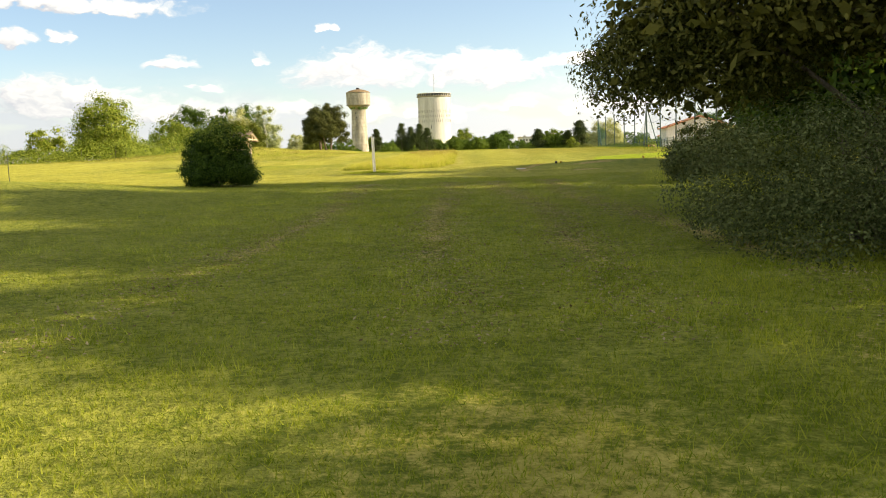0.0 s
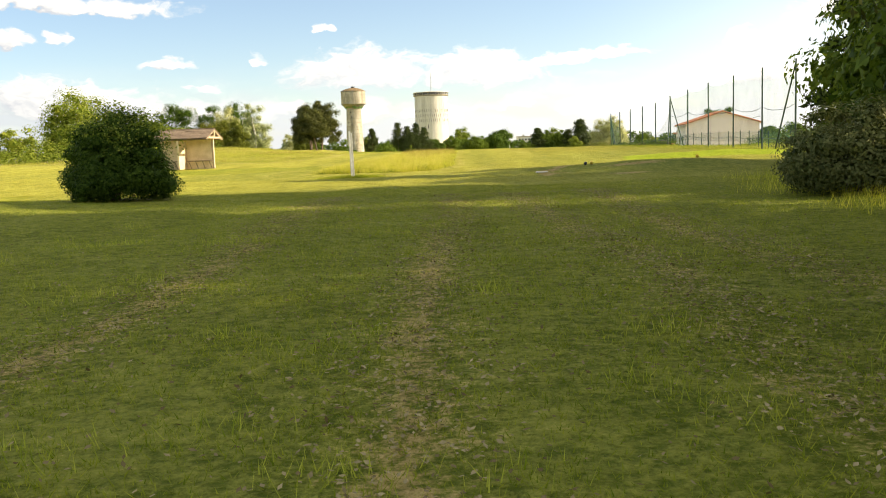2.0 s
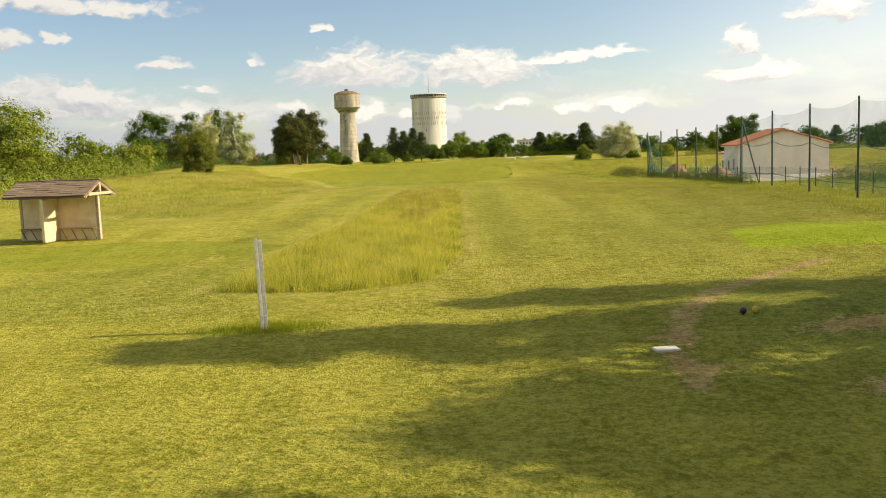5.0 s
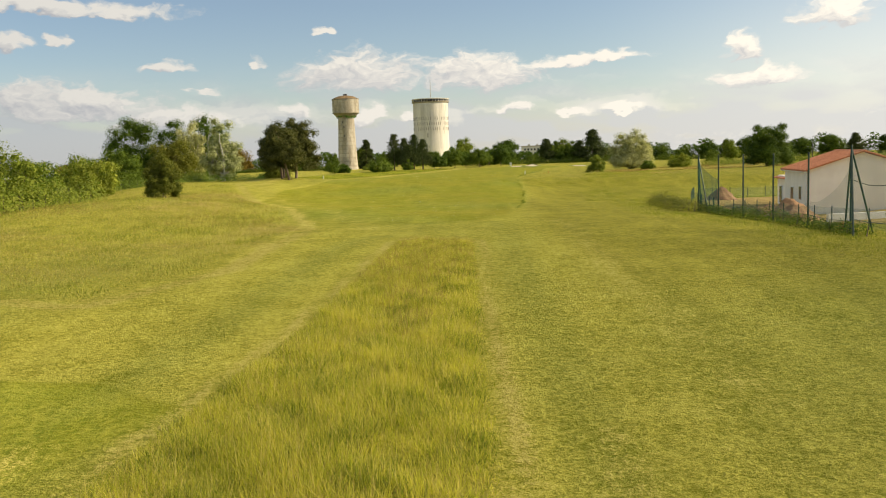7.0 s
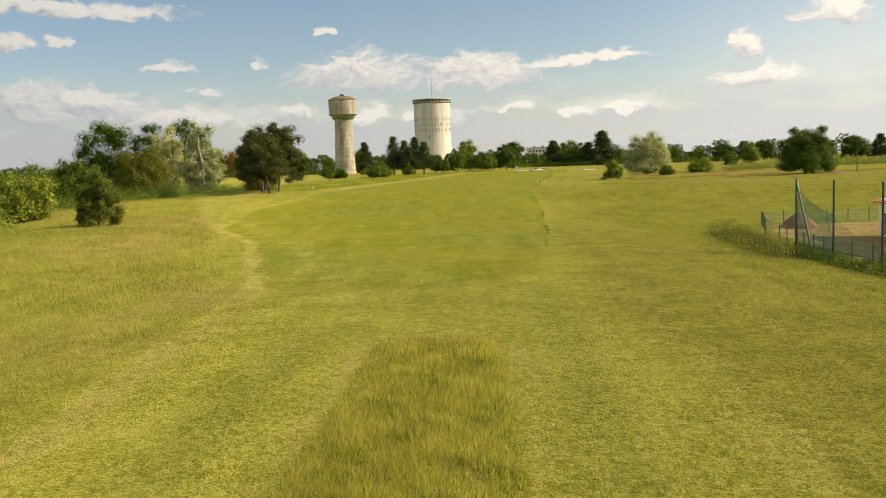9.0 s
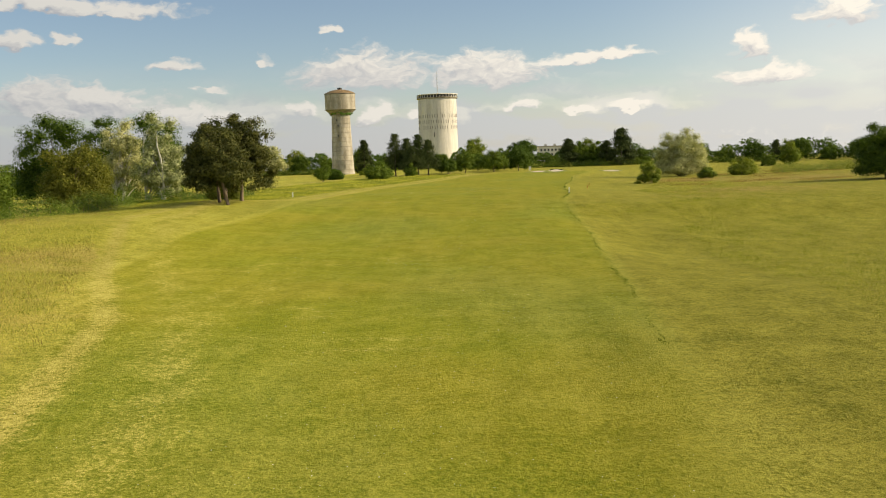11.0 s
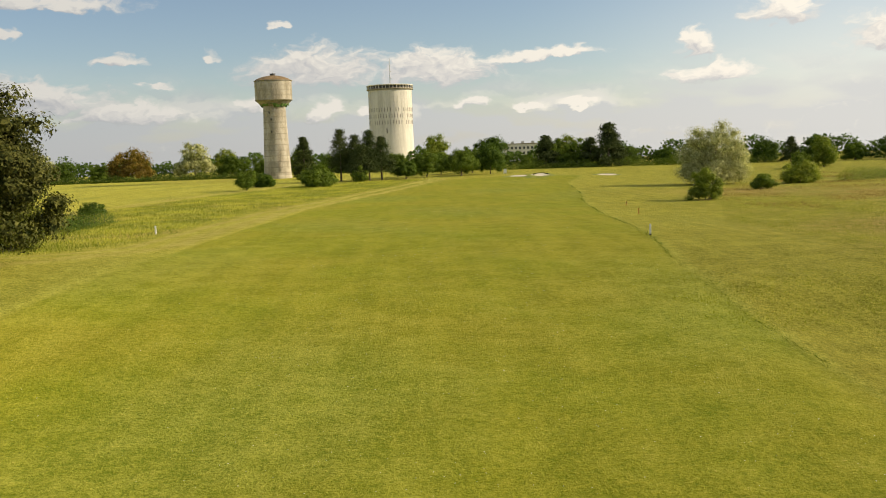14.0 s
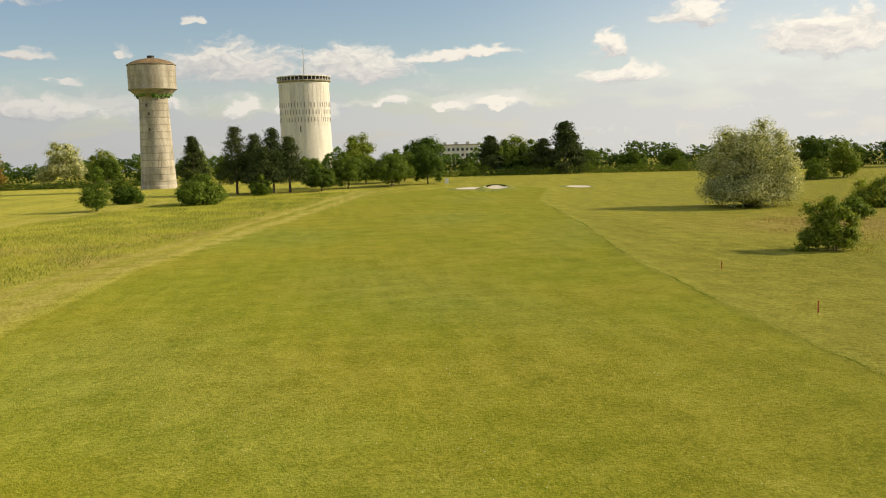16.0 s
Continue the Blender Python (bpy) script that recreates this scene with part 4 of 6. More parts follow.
tee_ball(7.85, 56.9, PAINT_BLACK, "dark blue ball-shaped tee marker on the grass")
tee_ball(8.15, 56.9, PAINT_YELLOW, "yellow ball-shaped tee marker on the grass")
tee_ball(13.6, 57.2, PAINT_YELLOW, "yellow ball-shaped tee marker on the grass")
slab = thing("tee_plate", 5.35, 54.35, lie_at(5.35, 54.35), "pale stone tee plate lying in worn turf", "plate", turn=6)
part("slab", box(0.52, 0.36, 0.07, (0, 0, -0.02), bevel=0.012), STONE_SLAB, slab)


def stake(x, y, height, r, mat, label, band=None, foot=None):
    ob = thing("marker_stake", x, y, lie_at(x, y), label, "stake", "distance stakes")
    shaft = part("shaft", box(r * 2, r * 2, height, (0, 0, -0.02), bevel=r * 0.25), mat, ob)
    if band:
        part("band", box(r * 2.15, r * 2.15, height * 0.16, (0, 0, height * 0.55)), band, shaft)
    if foot:
        part("foot", box(r * 2.3, r * 2.3, height * 0.14, (0, 0, -0.02)), foot, shaft)
    return ob


stake(18.15, 259.7, 1.0, 0.07, PAINT_WHITE, "white distance stake with a dark foot", None, PAINT_BLACK)
stake(-31.15, 281.1, 0.95, 0.08, PAINT_WHITE, "white distance stake at the fairway edge")
stake(26.3, 294.5, 0.75, 0.035, PAINT_ORANGE, "thin orange marker stake on mown grass")
stake(29.8, 315.0, 0.7, 0.035, PAINT_ORANGE, "thin orange marker stake on mown grass", PAINT_BLACK)
pin = thing("practice_pin", -23.4, 47.5, lie_at(-23.4, 47.5), "slim dark pin stuck in the practice green", "pin")
part("pole", rod((0, 0, -0.05), (0, 0, 2.1), 0.022, 0.016), PAINT_BLACK, pin)
part("cup", lathe([(0.06, -0.03), (0.075, -0.03), (0.075, 0.012), (0.06, 0.012)], 16), PAINT_WHITE, pin)
board = thing("tee_board", 31.4, 492, lie_at(31.4, 492), "small white course board near the green", "sign")
part("panel", box(1.0, 0.06, 1.5, (0, 0, 0.35), bevel=0.02), PAINT_WHITE, board)
for px in (-0.4, 0.4):
    part("leg", box(0.08, 0.08, 1.0, (px, 0.07, -0.05)), PAINT_WHITE, board)


# ---- bunkers ----
TURF_BANK = surface("turf_bank", (0.09, 0.13, 0.011), (0.26, 0.27, 0.035), 1.5, 0.9, relief=0.6, grain=9, distance=0.05)


def bunker(x, y, wx, wy, rise, lip, seed):
    """A dish of sand that climbs to a turfed back edge."""
    rng = np.random.default_rng(seed)
    g = lie_at(x, y)
    ob = thing("sand_bunker", x, y, g, "pale sand bunker beside the putting green", "bunker", "greenside bunkers")

    def rim(scale, lift):
        out = []
        for k in range(40):
            w = 2 * math.pi * k / 40
            r = scale * (1 + 0.12 * math.sin(2 * w + seed) + 0.08 * math.sin(3 * w))
            px, py = wx * r * math.cos(w), wy * r * math.sin(w)
            back = 0.5 + 0.5 * math.sin(w)
            out.append((px, py, lie_at(x + px, y + py) - g + lift(back)))
        return out

    bm = bmesh.new()
    rings = [rim(0.35, lambda q: 0.06 + 0.25 * rise * q), rim(0.7, lambda q: 0.05 + 0.6 * rise * q), rim(1.0, lambda q: 0.04 + rise * q)]
    rings = [[bm.verts.new(p) for p in ring] for ring in rings]
    bm.faces.new(rings[0])
    for a, b in zip(rings, rings[1:]):
        for i in range(40):
            j = (i + 1) % 40
            bm.faces.new((a[i], b[i], b[j], a[j]))
    part("sand", bm, SAND, ob)
    bm = bmesh.new()
    rings = [rim(1.0, lambda q: rise * q - 0.25), rim(1.0, lambda q: rise * q + 0.1 * q), rim(1.18, lambda q: rise * q + 0.12 * q), rim(2.1, lambda q: -0.3)]
    rings = [[bm.verts.new(p) for p in ring] for ring in rings]
    for a, b in zip(rings, rings[1:]):
        for i in range(40):
            j = (i + 1) % 40
            bm.faces.new((a[i], b[i], b[j], a[j]))
    for f in bm.faces:
        f.smooth = True
    part("turf_bank", bm, TURF_BANK, ob)
    # shade on the back face, made of near-black leaves over the sand
    if lip:
        w = rng.uniform(0.2, 2.9, 1500)
        p = np.stack([wx * 0.95 * np.cos(w), wy * 0.9 * np.sin(w), rise * (0.5 + 0.5 * np.sin(w)) * rng.uniform(0.3, 1.1, 1500)], -1)
        part("grass_lip", leaf_mesh("grass_lip", p, np.tile((0, -1, 0.3), (1500, 1)), 0.4, NEEDLE, rng), None, ob, "dark leaves standing in for the bunker's shaded back face")
    return ob


bunker(32.8, 459, 3.4, 2.6, 0.3, False, 1)
bunker(38.4, 456, 2.5, 1.8, 0.75, True, 2)
bunker(60.5, 462, 2.9, 2.4, 0.32, False, 3)


# ---- driving-range net ----
def net_fence():
    ob = thing("range_net", 26.3, 77.1, 0, "tall green steel posts carrying a sagging ball net", "net fence")
    ys = [77.5, 83.9, 90.5, 97.3, 103.8, 110.2, 116.3, 122.4, 128.7, 134.8, 140.5]
    tops = [6.95, 6.85, 6.75, 6.62, 6.4, 6.15, 5.7, 5.6, 5.55, 5.45, 5.4]
    pts = [(26.5 - 0.032 * (y - 76.5), y, t) for y, t in zip(ys, tops)]

    def near(p):
        return (p[0] - 26.3, p[1] - 77.1, p[2])

    for x, y, t in pts:
        g = lie_at(x, y)
        post = part("post", rod(near((x, y, g - 0.3)), near((x, y, t)), 0.075, 0.065), PAINT_GREEN, ob)
        part("post_cap", rod(near((x, y, t)), near((x, y, t + 0.1)), 0.08, 0.05), PAINT_GREEN, post)
    for i, ends in ((0, ((-0.3, 3.4),)), (5, ((-0.9, -2.4), (0.6, 2.2), (1.6, 0.3))), (10, ((0.7, 1.6), (0.2, -2.6)))):
        x, y, t = pts[i]
        for dx, dy in ends:
            part("brace", rod(near((x + dx, y + dy, lie_at(x + dx, y + dy) - 0.2)), near((x, y, t - 0.15)), 0.06), PAINT_GREEN, ob)
    low = [0.9, 0.9, 0.9, 0.9, 0.9, 0.9, 0.4, 0.3, 0.3, 0.3, 0.2]
    high = [t - 0.1 for t in tops[:6]] + [2.4, 1.8, 1.9, 3.4, 5.2]
    for k in range(len(pts) - 1):
        (ax, ay, _), (bx, by, _) = pts[k], pts[k + 1]
        verts, faces, nu, nv = [], [], 10, 8
        for i in range(nu + 1):
            f = i / nu
            x, y = ax + (bx - ax) * f, ay + (by - ay) * f
            g = lie_at(x, y)
            sag = (0.32 if k < 5 else 0.5) * 4 * f * (1 - f)
            z1 = high[k] + (high[k + 1] - high[k]) * (f if k != 5 else f ** 0.45) - sag
            z0 = g + (0.55 if k < 5 else 0.1)
            for j in range(nv + 1):
                q = j / nv
                verts.append(near((x + 0.12 * math.sin(6 * f + 3 * q + k), y, z0 + (z1 - z0) * q)))
        for i in range(nu):
            for j in range(nv):
                a = i * (nv + 1) + j
                faces.append((a, a + nv + 1, a + nv + 2, a + 1))
        panel = part("net_panel", mesh_of("net_panel", verts, faces, NET if k < 9 else NET_DENSE, True), None, ob)
        for level in ((3.0, 0.35), (0.55, 0.1)) if k < 5 else ((0.4, 0.1),):
            last, rope = None, bmesh.new()
            for i in range(7):
                f = i / 6
                x, y = ax + (bx - ax) * f, ay + (by - ay) * f
                now = near((x, y, lie_at(x, y) + level[0] + 0.4 - level[1] * 4 * f * (1 - f)))
                if last:
                    rod(last, now, 0.022, segments=5, bm=rope)
                last = now
            part("rope", rope, PAINT_GREEN, panel)
    return ob


net_fence()


def low_fence():
    ob = thing("garden_fence", 28, 78, 0, "low green wire fence round the building plot", "fence")
    line = [(28.2, 78), (28.6, 100), (27.6, 118), (26.2, 140), (28.5, 158), (31.6, 168), (60, 176)]
    total, posts = 0, []
    for (ax, ay), (bx, by) in zip(line, line[1:]):
        ln = math.hypot(bx - ax, by - ay)
        for k in range(int(ln // 2.6)):
            f = k * 2.6 / ln
            posts.append((ax + (bx - ax) * f, ay + (by - ay) * f))
    for x, y in posts:
        g = lie_at(x, y)
        part("fence_post", rod((x - 28, y - 78, g - 0.2), (x - 28, y - 78, g + 1.45), 0.04), PAINT_GREEN, ob)
    for (ax, ay), (bx, by) in zip(posts, posts[1:]):
        ga, gb = lie_at(ax, ay), lie_at(bx, by)
        me = mesh_of("wire_mesh", [(ax - 28, ay - 78, ga + 0.05), (bx - 28, by - 78, gb + 0.05), (bx - 28, by - 78, gb + 1.35), (ax - 28, ay - 78, ga + 1.35)], [(0, 1, 2, 3)], NET, False)
        part("wire_mesh", me, None, ob)
    return ob


low_fence()


# ---- the house on its plot ----
def house(x, y, turn):
    z = -0.55
    ob = thing("house", x, y, z, "unfinished pale rendered house with a low terracotta roof", "house", turn=turn)
    w, d, e, r = 10.4, 8.2, 4.15, 5.8
    t = 0.25
    bm = bmesh.new()
    prof = [(0, -0.6), (w, -0.6), (w, e), (w / 2, r), (0, e)]
    front = [bm.verts.new((a, 0, b)) for a, b in prof]
    back = [bm.verts.new((a, t, b)) for a, b in prof]
    bm.faces.new(front)
    bm.faces.new(back[::-1])
    for i in range(5):
        j = (i + 1) % 5
        bm.faces.new((front[j], front[i], back[i], back[j]))
    gable = part("gable_wall", bm, RENDER_PINK, ob)
    part("gable_wall", gable.data.copy(), None, ob).location = (0, d - t, 0)
    part("side_wall", box(t, d - 2 * t - 0.01, e + 0.6, (t / 2, d / 2, -0.6)), RENDER_PINK, ob)
    part("side_wall", box(t, d - 2 * t - 0.01, e + 0.6, (w - t / 2, d / 2, -0.6)), RENDER_PINK, ob)
    slope = math.atan2(r - e, w / 2)
    ln = math.hypot(w / 2 + 0.35, r - e)
    for s in (-1, 1):
        roof = part("roof_slope", box(ln + 0.1, d + 0.7, 0.12, (w / 2 + s * (w / 4 + 0.17), d / 2, (e + r) / 2 - 0.02), Matrix.Rotation(s * slope, 4, "Y")), TERRACOTTA, ob, "terracotta tiled roof slope")
        for k in range(26):
            yy = -0.32 + (d + 0.64) * (k + 0.5) / 26
            for j in range(4):
                f = (j + 0.5) / 4
                cx = w / 2 + s * (w / 2 + 0.33) * (1 - f)
                cz = e - 0.09 + (r - e + 0.09) * f + 0.1 + 0.02 * ((j + k) % 2)
                own = bmesh.new()
                for a in range(5):
                    ang = math.pi * a / 4
                    for sx in (-1, 1):
                        own.verts.new((sx * ln / 8 * 1.04, 0.17 * math.cos(ang), 0.09 * math.sin(ang)))
                own.verts.ensure_lookup_table()
                for a in range(4):
                    own.faces.new((own.verts[2 * a], own.verts[2 * a + 1], own.verts[2 * a + 3], own.verts[2 * a + 2]))
                bmesh.ops.transform(own, matrix=Matrix.Translation((cx, yy, cz)) @ Matrix.Rotation(s * slope, 4, "Y"), verts=own.verts)
                part("roof_tile", own, TERRACOTTA, roof)
    part("ridge_tile", rod((w / 2, -0.36, r + 0.1), (w / 2, d + 0.36, r + 0.1), 0.14), TERRACOTTA, ob)
    for s, px in ((-1, -0.32), (1, w + 0.32)):
        part("gutter", rod((px, -0.3, e - 0.12), (px, d + 0.3, e - 0.12), 0.07), PAINT_WHITE, ob)
    part("downpipe", rod((-0.08, 0.12, e - 0.2), (-0.08, 0.12, -0.4), 0.05), PAINT_WHITE, ob)
    for yy, zz, ww, hh in ((2.3, 1.1, 1.0, 1.5), (5.2, 0.2, 1.1, 2.2)):
        win = part("window", box(0.1, ww, hh, (-0.02, yy, zz)), PAINT_WHITE, ob)
        part("pane", box(0.04, ww - 0.2, hh - 0.2, (-0.07, yy, zz + 0.1)), WINDOW_DARK, win)
    # lower wing
    part("wing_wall", box(4.5, 5.5, 3.9, (2.9, d + 2.76, -0.6)), RENDER_PINK, ob)
    part("wing_roof", box(5.2, 6.0, 0.14, (2.8, d + 2.9, 3.38), Matrix.Rotation(radians(-9), 4, "Y")), TERRACOTTA, ob)
    for yy in (d + 1.4, d + 3.9):
        win = part("window", box(0.1, 1.1, 2.0, (0.62, yy, 0.2)), PAINT_WHITE, ob)
        part("pane", box(0.04, 0.9, 1.8, (0.57, yy, 0.3)), WINDOW_DARK, win)
    return ob


house(35.7, 142.5, -6)
wall = thing("low_wall", 31.3, 127.5, lie_at(33, 127), "low white foundation wall before the house", "wall", turn=8)
for k in range(6):
    part("wall_block", box(1.66, 0.3, 0.72, (0.85 + k * 1.68, 0, -0.12), bevel=0.015), PAINT_WHITE, wall)
crate = thing("orange_bucket", 26.2, 113.2, lie_at(26.2, 113.2), "small orange plastic bucket by the net", "bucket")
part("body", lathe([(0, 0), (0.17, 0), (0.22, 0.42), (0.24, 0.42), (0.24, 0.45), (0.2, 0.45), (0.16, 0.03), (0, 0.03)], 20), PAINT_ORANGE, crate)


def soil_heap(x, y, w, h, seed):
    rng = np.random.default_rng(seed)
    bm = bmesh.new()
    bmesh.ops.create_grid(bm, x_segments=26, y_segments=26, size=1)
    for v in bm.verts:
        d = math.hypot(v.co.x, v.co.y)
        f = max(0.0, 1 - d) ** 0.8
        n = noise.fractal(Vector((v.co.x * 2.2 + seed, v.co.y * 2.2, 0)), 0.8, 2.0, 5)
        v.co.z = f * (h + 0.35 * h * n) - 0.25
        v.co.x *= w
        v.co.y *= w * 0.9
    for f in bm.faces:
        f.smooth = True
    ob = thing("soil_heap", x, y, lie_at(x, y), "heap of reddish excavated soil on the plot", "soil heap", "soil heaps", rng.uniform(0, 90))
    part("soil", bm, SOIL_RED, ob)
    return ob


soil_heap(33.6, 163.5, 2.2, 1.7, 3)
soil_heap(30.6, 133.5, 3.0, 2.0, 5)
soil_heap(30.2, 138.5, 2.4, 1.3, 8)
soil_heap(57, 112, 3.5, 1.3, 11)
soil_heap(86, 275, 3.2, 0.7, 14)


# ---- trees and shrubs near the start ----
def privet_mass():
    """The thick small-leaved shrub beside the way, ragged sprays on its face."""
    rng = np.random.default_rng(21)
    x, y = 7.65, 12.6
    ob = thing("privet_thicket", x, y, lie_at(x, y), "dense overgrown small-leaved privet thicket with pale sprays", "bush")
    ps, outs, cents = [], [], []
    for cx, cy, rx, ry, h, n in ((-0.8, -1.2, 2.5, 2.4, 2.1, 40000), (1.6, -2.6, 2.6, 2.2, 2.3, 34000), (1.2, 2.0, 3.0, 2.8, 2.5, 20000), (4.5, -1.5, 3.0, 3.5, 3.2, 16000)):
        c, p, o, _ = crown_points(rng, h, 2 * rx, 0.05, 220, n, 0.22, 0, 2 * ry, 0.62)
        shift = np.array([cx, cy, 0])
        ps.append(p + shift)
        outs.append(o)
        cents.append(c + shift)
    p, o = np.concatenate(ps), np.concatenate(outs)
    keep = p[:, 2] > 0.0
    for line in limb_lines(rng, np.concatenate(cents), 0.06, 2.2, 0.2, 6, 0.1, 10):
        part("stem", tubes("stem", [line], BARK), None, ob)
    part("foliage", leaf_mesh("foliage", p[keep], o[keep], 0.056, LEAF_SMALL, rng, 0.55, 0.5), None, ob)
    return ob


privet_mass()
oak = broad_tree("evergreen_oak", 10.2, 16.0, 9.8, 10.4, LEAF_OAK, "large dark evergreen oak overhanging the way", leaves=125000, leaf=0.13, low=2.8, depth=8.0, seed=5, clumps=800, trunk=0.24, stems=1, lobes=0.22, limbs=24, puff=0.55, split=True)
bough_rng = np.random.default_rng(23)
bough = crown_points(bough_rng, 4.9, 4.6, 2.35, 300, 46000, 0.2, 0, 4.6, 0.6)
part("low_bough", leaf_mesh("low_bough", bough[1] + np.array([-4.0, 1.6, 0]), bough[2], 0.088, LEAF_OAK, bough_rng), None, oak)
round_bush = bush("clipped_bush", -10.15, 41.3, 2.9, 3.35, LEAF_DEEP, "rounded dark green bush with fresh upper shoots", leaves=42000, leaf=0.105, seed=7, clumps=150, lobes=0.08)
shoots = crown_points(np.random.default_rng(17), 3.15, 3.6, 0.0, 90, 12000, 0.15)
keep = shoots[1][:, 2] > 1.75 + 0.35 * np.sin(shoots[1][:, 0] * 2)
part("top_growth", leaf_mesh("top_growth", shoots[1][keep], shoots[2][keep], 0.105, LEAF_FRESH, np.random.default_rng(18), 0.5), None, round_bush, "fresh yellow-green shoots")
bush("clipped_bush", 11.4, 34.5, 2.25, 3.7, LEAF_SMALL, "rounded dusty green bush among long grass", leaves=34000, leaf=0.09, seed=8, clumps=150, lobes=0.08)
bush("bramble", 14.6, 35.6, 1.5, 4.5, LEAF_OLIVE, "straggling bramble beside the round bush", leaves=8750, leaf=0.146, seed=9, clumps=60)
conifer("cypress_tree", 23.0, 56.5, 16.3, 6.6, NEEDLE, "tall dense dark cypress at the wood's edge", leaves=32500, leaf=0.39, low=0.5, seed=3, trunk=0.35, sparse=1.5, column=0.7)
conifer("cypress_tree", 28.5, 61.5, 15.0, 7.0, NEEDLE, "dense dark cypress deeper in the wood", leaves=9000, leaf=0.5, low=0.5, seed=13, trunk=0.3, sparse=1.4, column=0.6)
# the wood on the sunny side, out of view, placed by the shade it casts on the way
broad_tree("oak_tree", 21.0, 41.3, 19.5, 11.5, LEAF_DEEP, "tall leafy oak at the wood's edge", leaves=26000, leaf=0.5, low=0.8, seed=31, clumps=90, trunk=0.4, group="trees of the roadside wood")
broad_tree("oak_tree", 21.0, 25.5, 19.0, 10.5, LEAF_DEEP, "tall leafy oak at the wood's edge", leaves=10000, leaf=0.46, low=2.2, seed=32, clumps=90, trunk=0.4, group="trees of the roadside wood")
broad_tree("oak_tree", 23.0, 17.0, 17.0, 12.0, LEAF_OAK, "tall leafy oak at the wood's edge", leaves=9500, leaf=0.46, low=2.0, seed=33, clumps=90, trunk=0.4, group="trees of the roadside wood")
broad_tree("oak_tree", 19.0, 10.8, 13.2, 10.0, LEAF_DEEP, "tall leafy oak at the wood's edge", leaves=6500, leaf=0.46, low=1.5, seed=34, clumps=80, trunk=0.4, group="trees of the roadside wood")
broad_tree("oak_tree", 19.0, -6.5, 13.0, 9.0, LEAF_OAK, "tall leafy oak at the wood's edge", leaves=8500, leaf=0.5, low=1.5, seed=35, clumps=70, trunk=0.35, group="trees of the roadside wood")

# unseen birches, added to break the sun into dapples
broad_tree("birch_tree", 24.5, 1.6, 16.5, 8.5, LEAF_FRESH, "unseen birch added to dapple the start of the way", leaves=8500, leaf=0.42, low=1.0, seed=54, clumps=60, trunk=0.16)
broad_tree("birch_tree", 24.0, 7.4, 17.5, 7.6, LEAF_FRESH, "unseen birch added to dapple the start of the way", leaves=10500, leaf=0.42, low=1.0, seed=37, clumps=60, trunk=0.16)
broad_tree("oak_tree", 28.0, 25.0, 18.0, 12.0, LEAF_DEEP, "tall leafy oak deeper in the wood", leaves=12000, leaf=0.5, low=1.5, seed=38, clumps=90, trunk=0.4, group="trees of the roadside wood")
broad_tree("hazel", 29.0, 47.0, 13.5, 11.0, LEAF_MID, "tall hazel deeper in the wood", leaves=18000, leaf=0.36, low=0.6, seed=39, clumps=60, trunk=0.14, stems=3)
broad_tree("hazel", 22.6, 50.3, 11.5, 10.2, LEAF_MID, "round-headed hazel at the wood's edge", leaves=17000, leaf=0.34, low=0.6, seed=36, clumps=60, trunk=0.12, stems=3)

# unseen, sparse on purpose: fills a sun gap with dapples
broad_tree("birch_tree", 22.5, 32.2, 16.5, 8.0, LEAF_FRESH, "unseen thin birch added to dapple the lawn", leaves=2800, leaf=0.42, low=1.8, seed=30, clumps=46, trunk=0.18, puff=0.75)
bush("privet", 9.8, 4.2, 3.9, 5.6, LEAF_SMALL, "tall privet beside the start of the way", leaves=9000, leaf=0.16, seed=40, clumps=70)

# unseen, crown set high only to throw shade far to the left
broad_tree("ash_tree", 30.0, 30.5, 24.0, 9.0, LEAF_MID, "unseen high crown added to shade the lawn's left side", leaves=9000, leaf=0.46, low=16.5, seed=53, clumps=60, trunk=0.3)

# ---- trees and hedges on the left side ----
broad_tree("maple_tree", -69, 180, 14.0, 14.5, LEAF_FRESH, "large fresh green tree rising above the hedge", leaves=32000, leaf=0.33, low=1.0, seed=41, clumps=110, trunk=0.3, top_bias=0.25, lobes=0.35)
broad_tree("ash_tree", -46.5, 152, 6.6, 6.8, LEAF_FRESH, "light feathery tree behind the hedge", leaves=5000, leaf=0.26, low=1.2, seed=42, clumps=46, trunk=0.18)
broad_tree("ash_tree", -92, 205, 9.0, 9.0, LEAF_FRESH, "light feathery tree behind the hedge", leaves=3250, leaf=0.549, low=1.0, seed=43, clumps=46, trunk=0.18)
broad_tree("lime_tree", -90, 312, 18.8, 18.0, LEAF_DEEP, "broad dark green tree in a mixed clump", leaves=42000, leaf=0.37, low=0.6, seed=44, lobes=0.18, clumps=75, trunk=0.35)
broad_tree("lime_tree", -73, 330, 19.5, 16.0, LEAF_DEEP, "broad dark green tree in a mixed clump", leaves=30000, leaf=0.4, low=1.0, seed=45, lobes=0.18, clumps=75, trunk=0.35)
broad_tree("lime_tree", -77, 308, 17.8, 13.0, LEAF_DEEP, "broad dark green tree in a mixed clump", leaves=26000, leaf=0.36, low=0.8, seed=52, lobes=0.2, clumps=80, trunk=0.3)
broad_tree("white_poplar", -59.5, 294, 16.8, 10.5, LEAF_SILVER, "silvery white poplar with pale branches", leaves=22000, leaf=0.34, low=1.5, seed=46, clumps=60, trunk=0.3, stems=2, lobes=0.4, puff=0.75, bark=PALE_BARK, limbs=22)
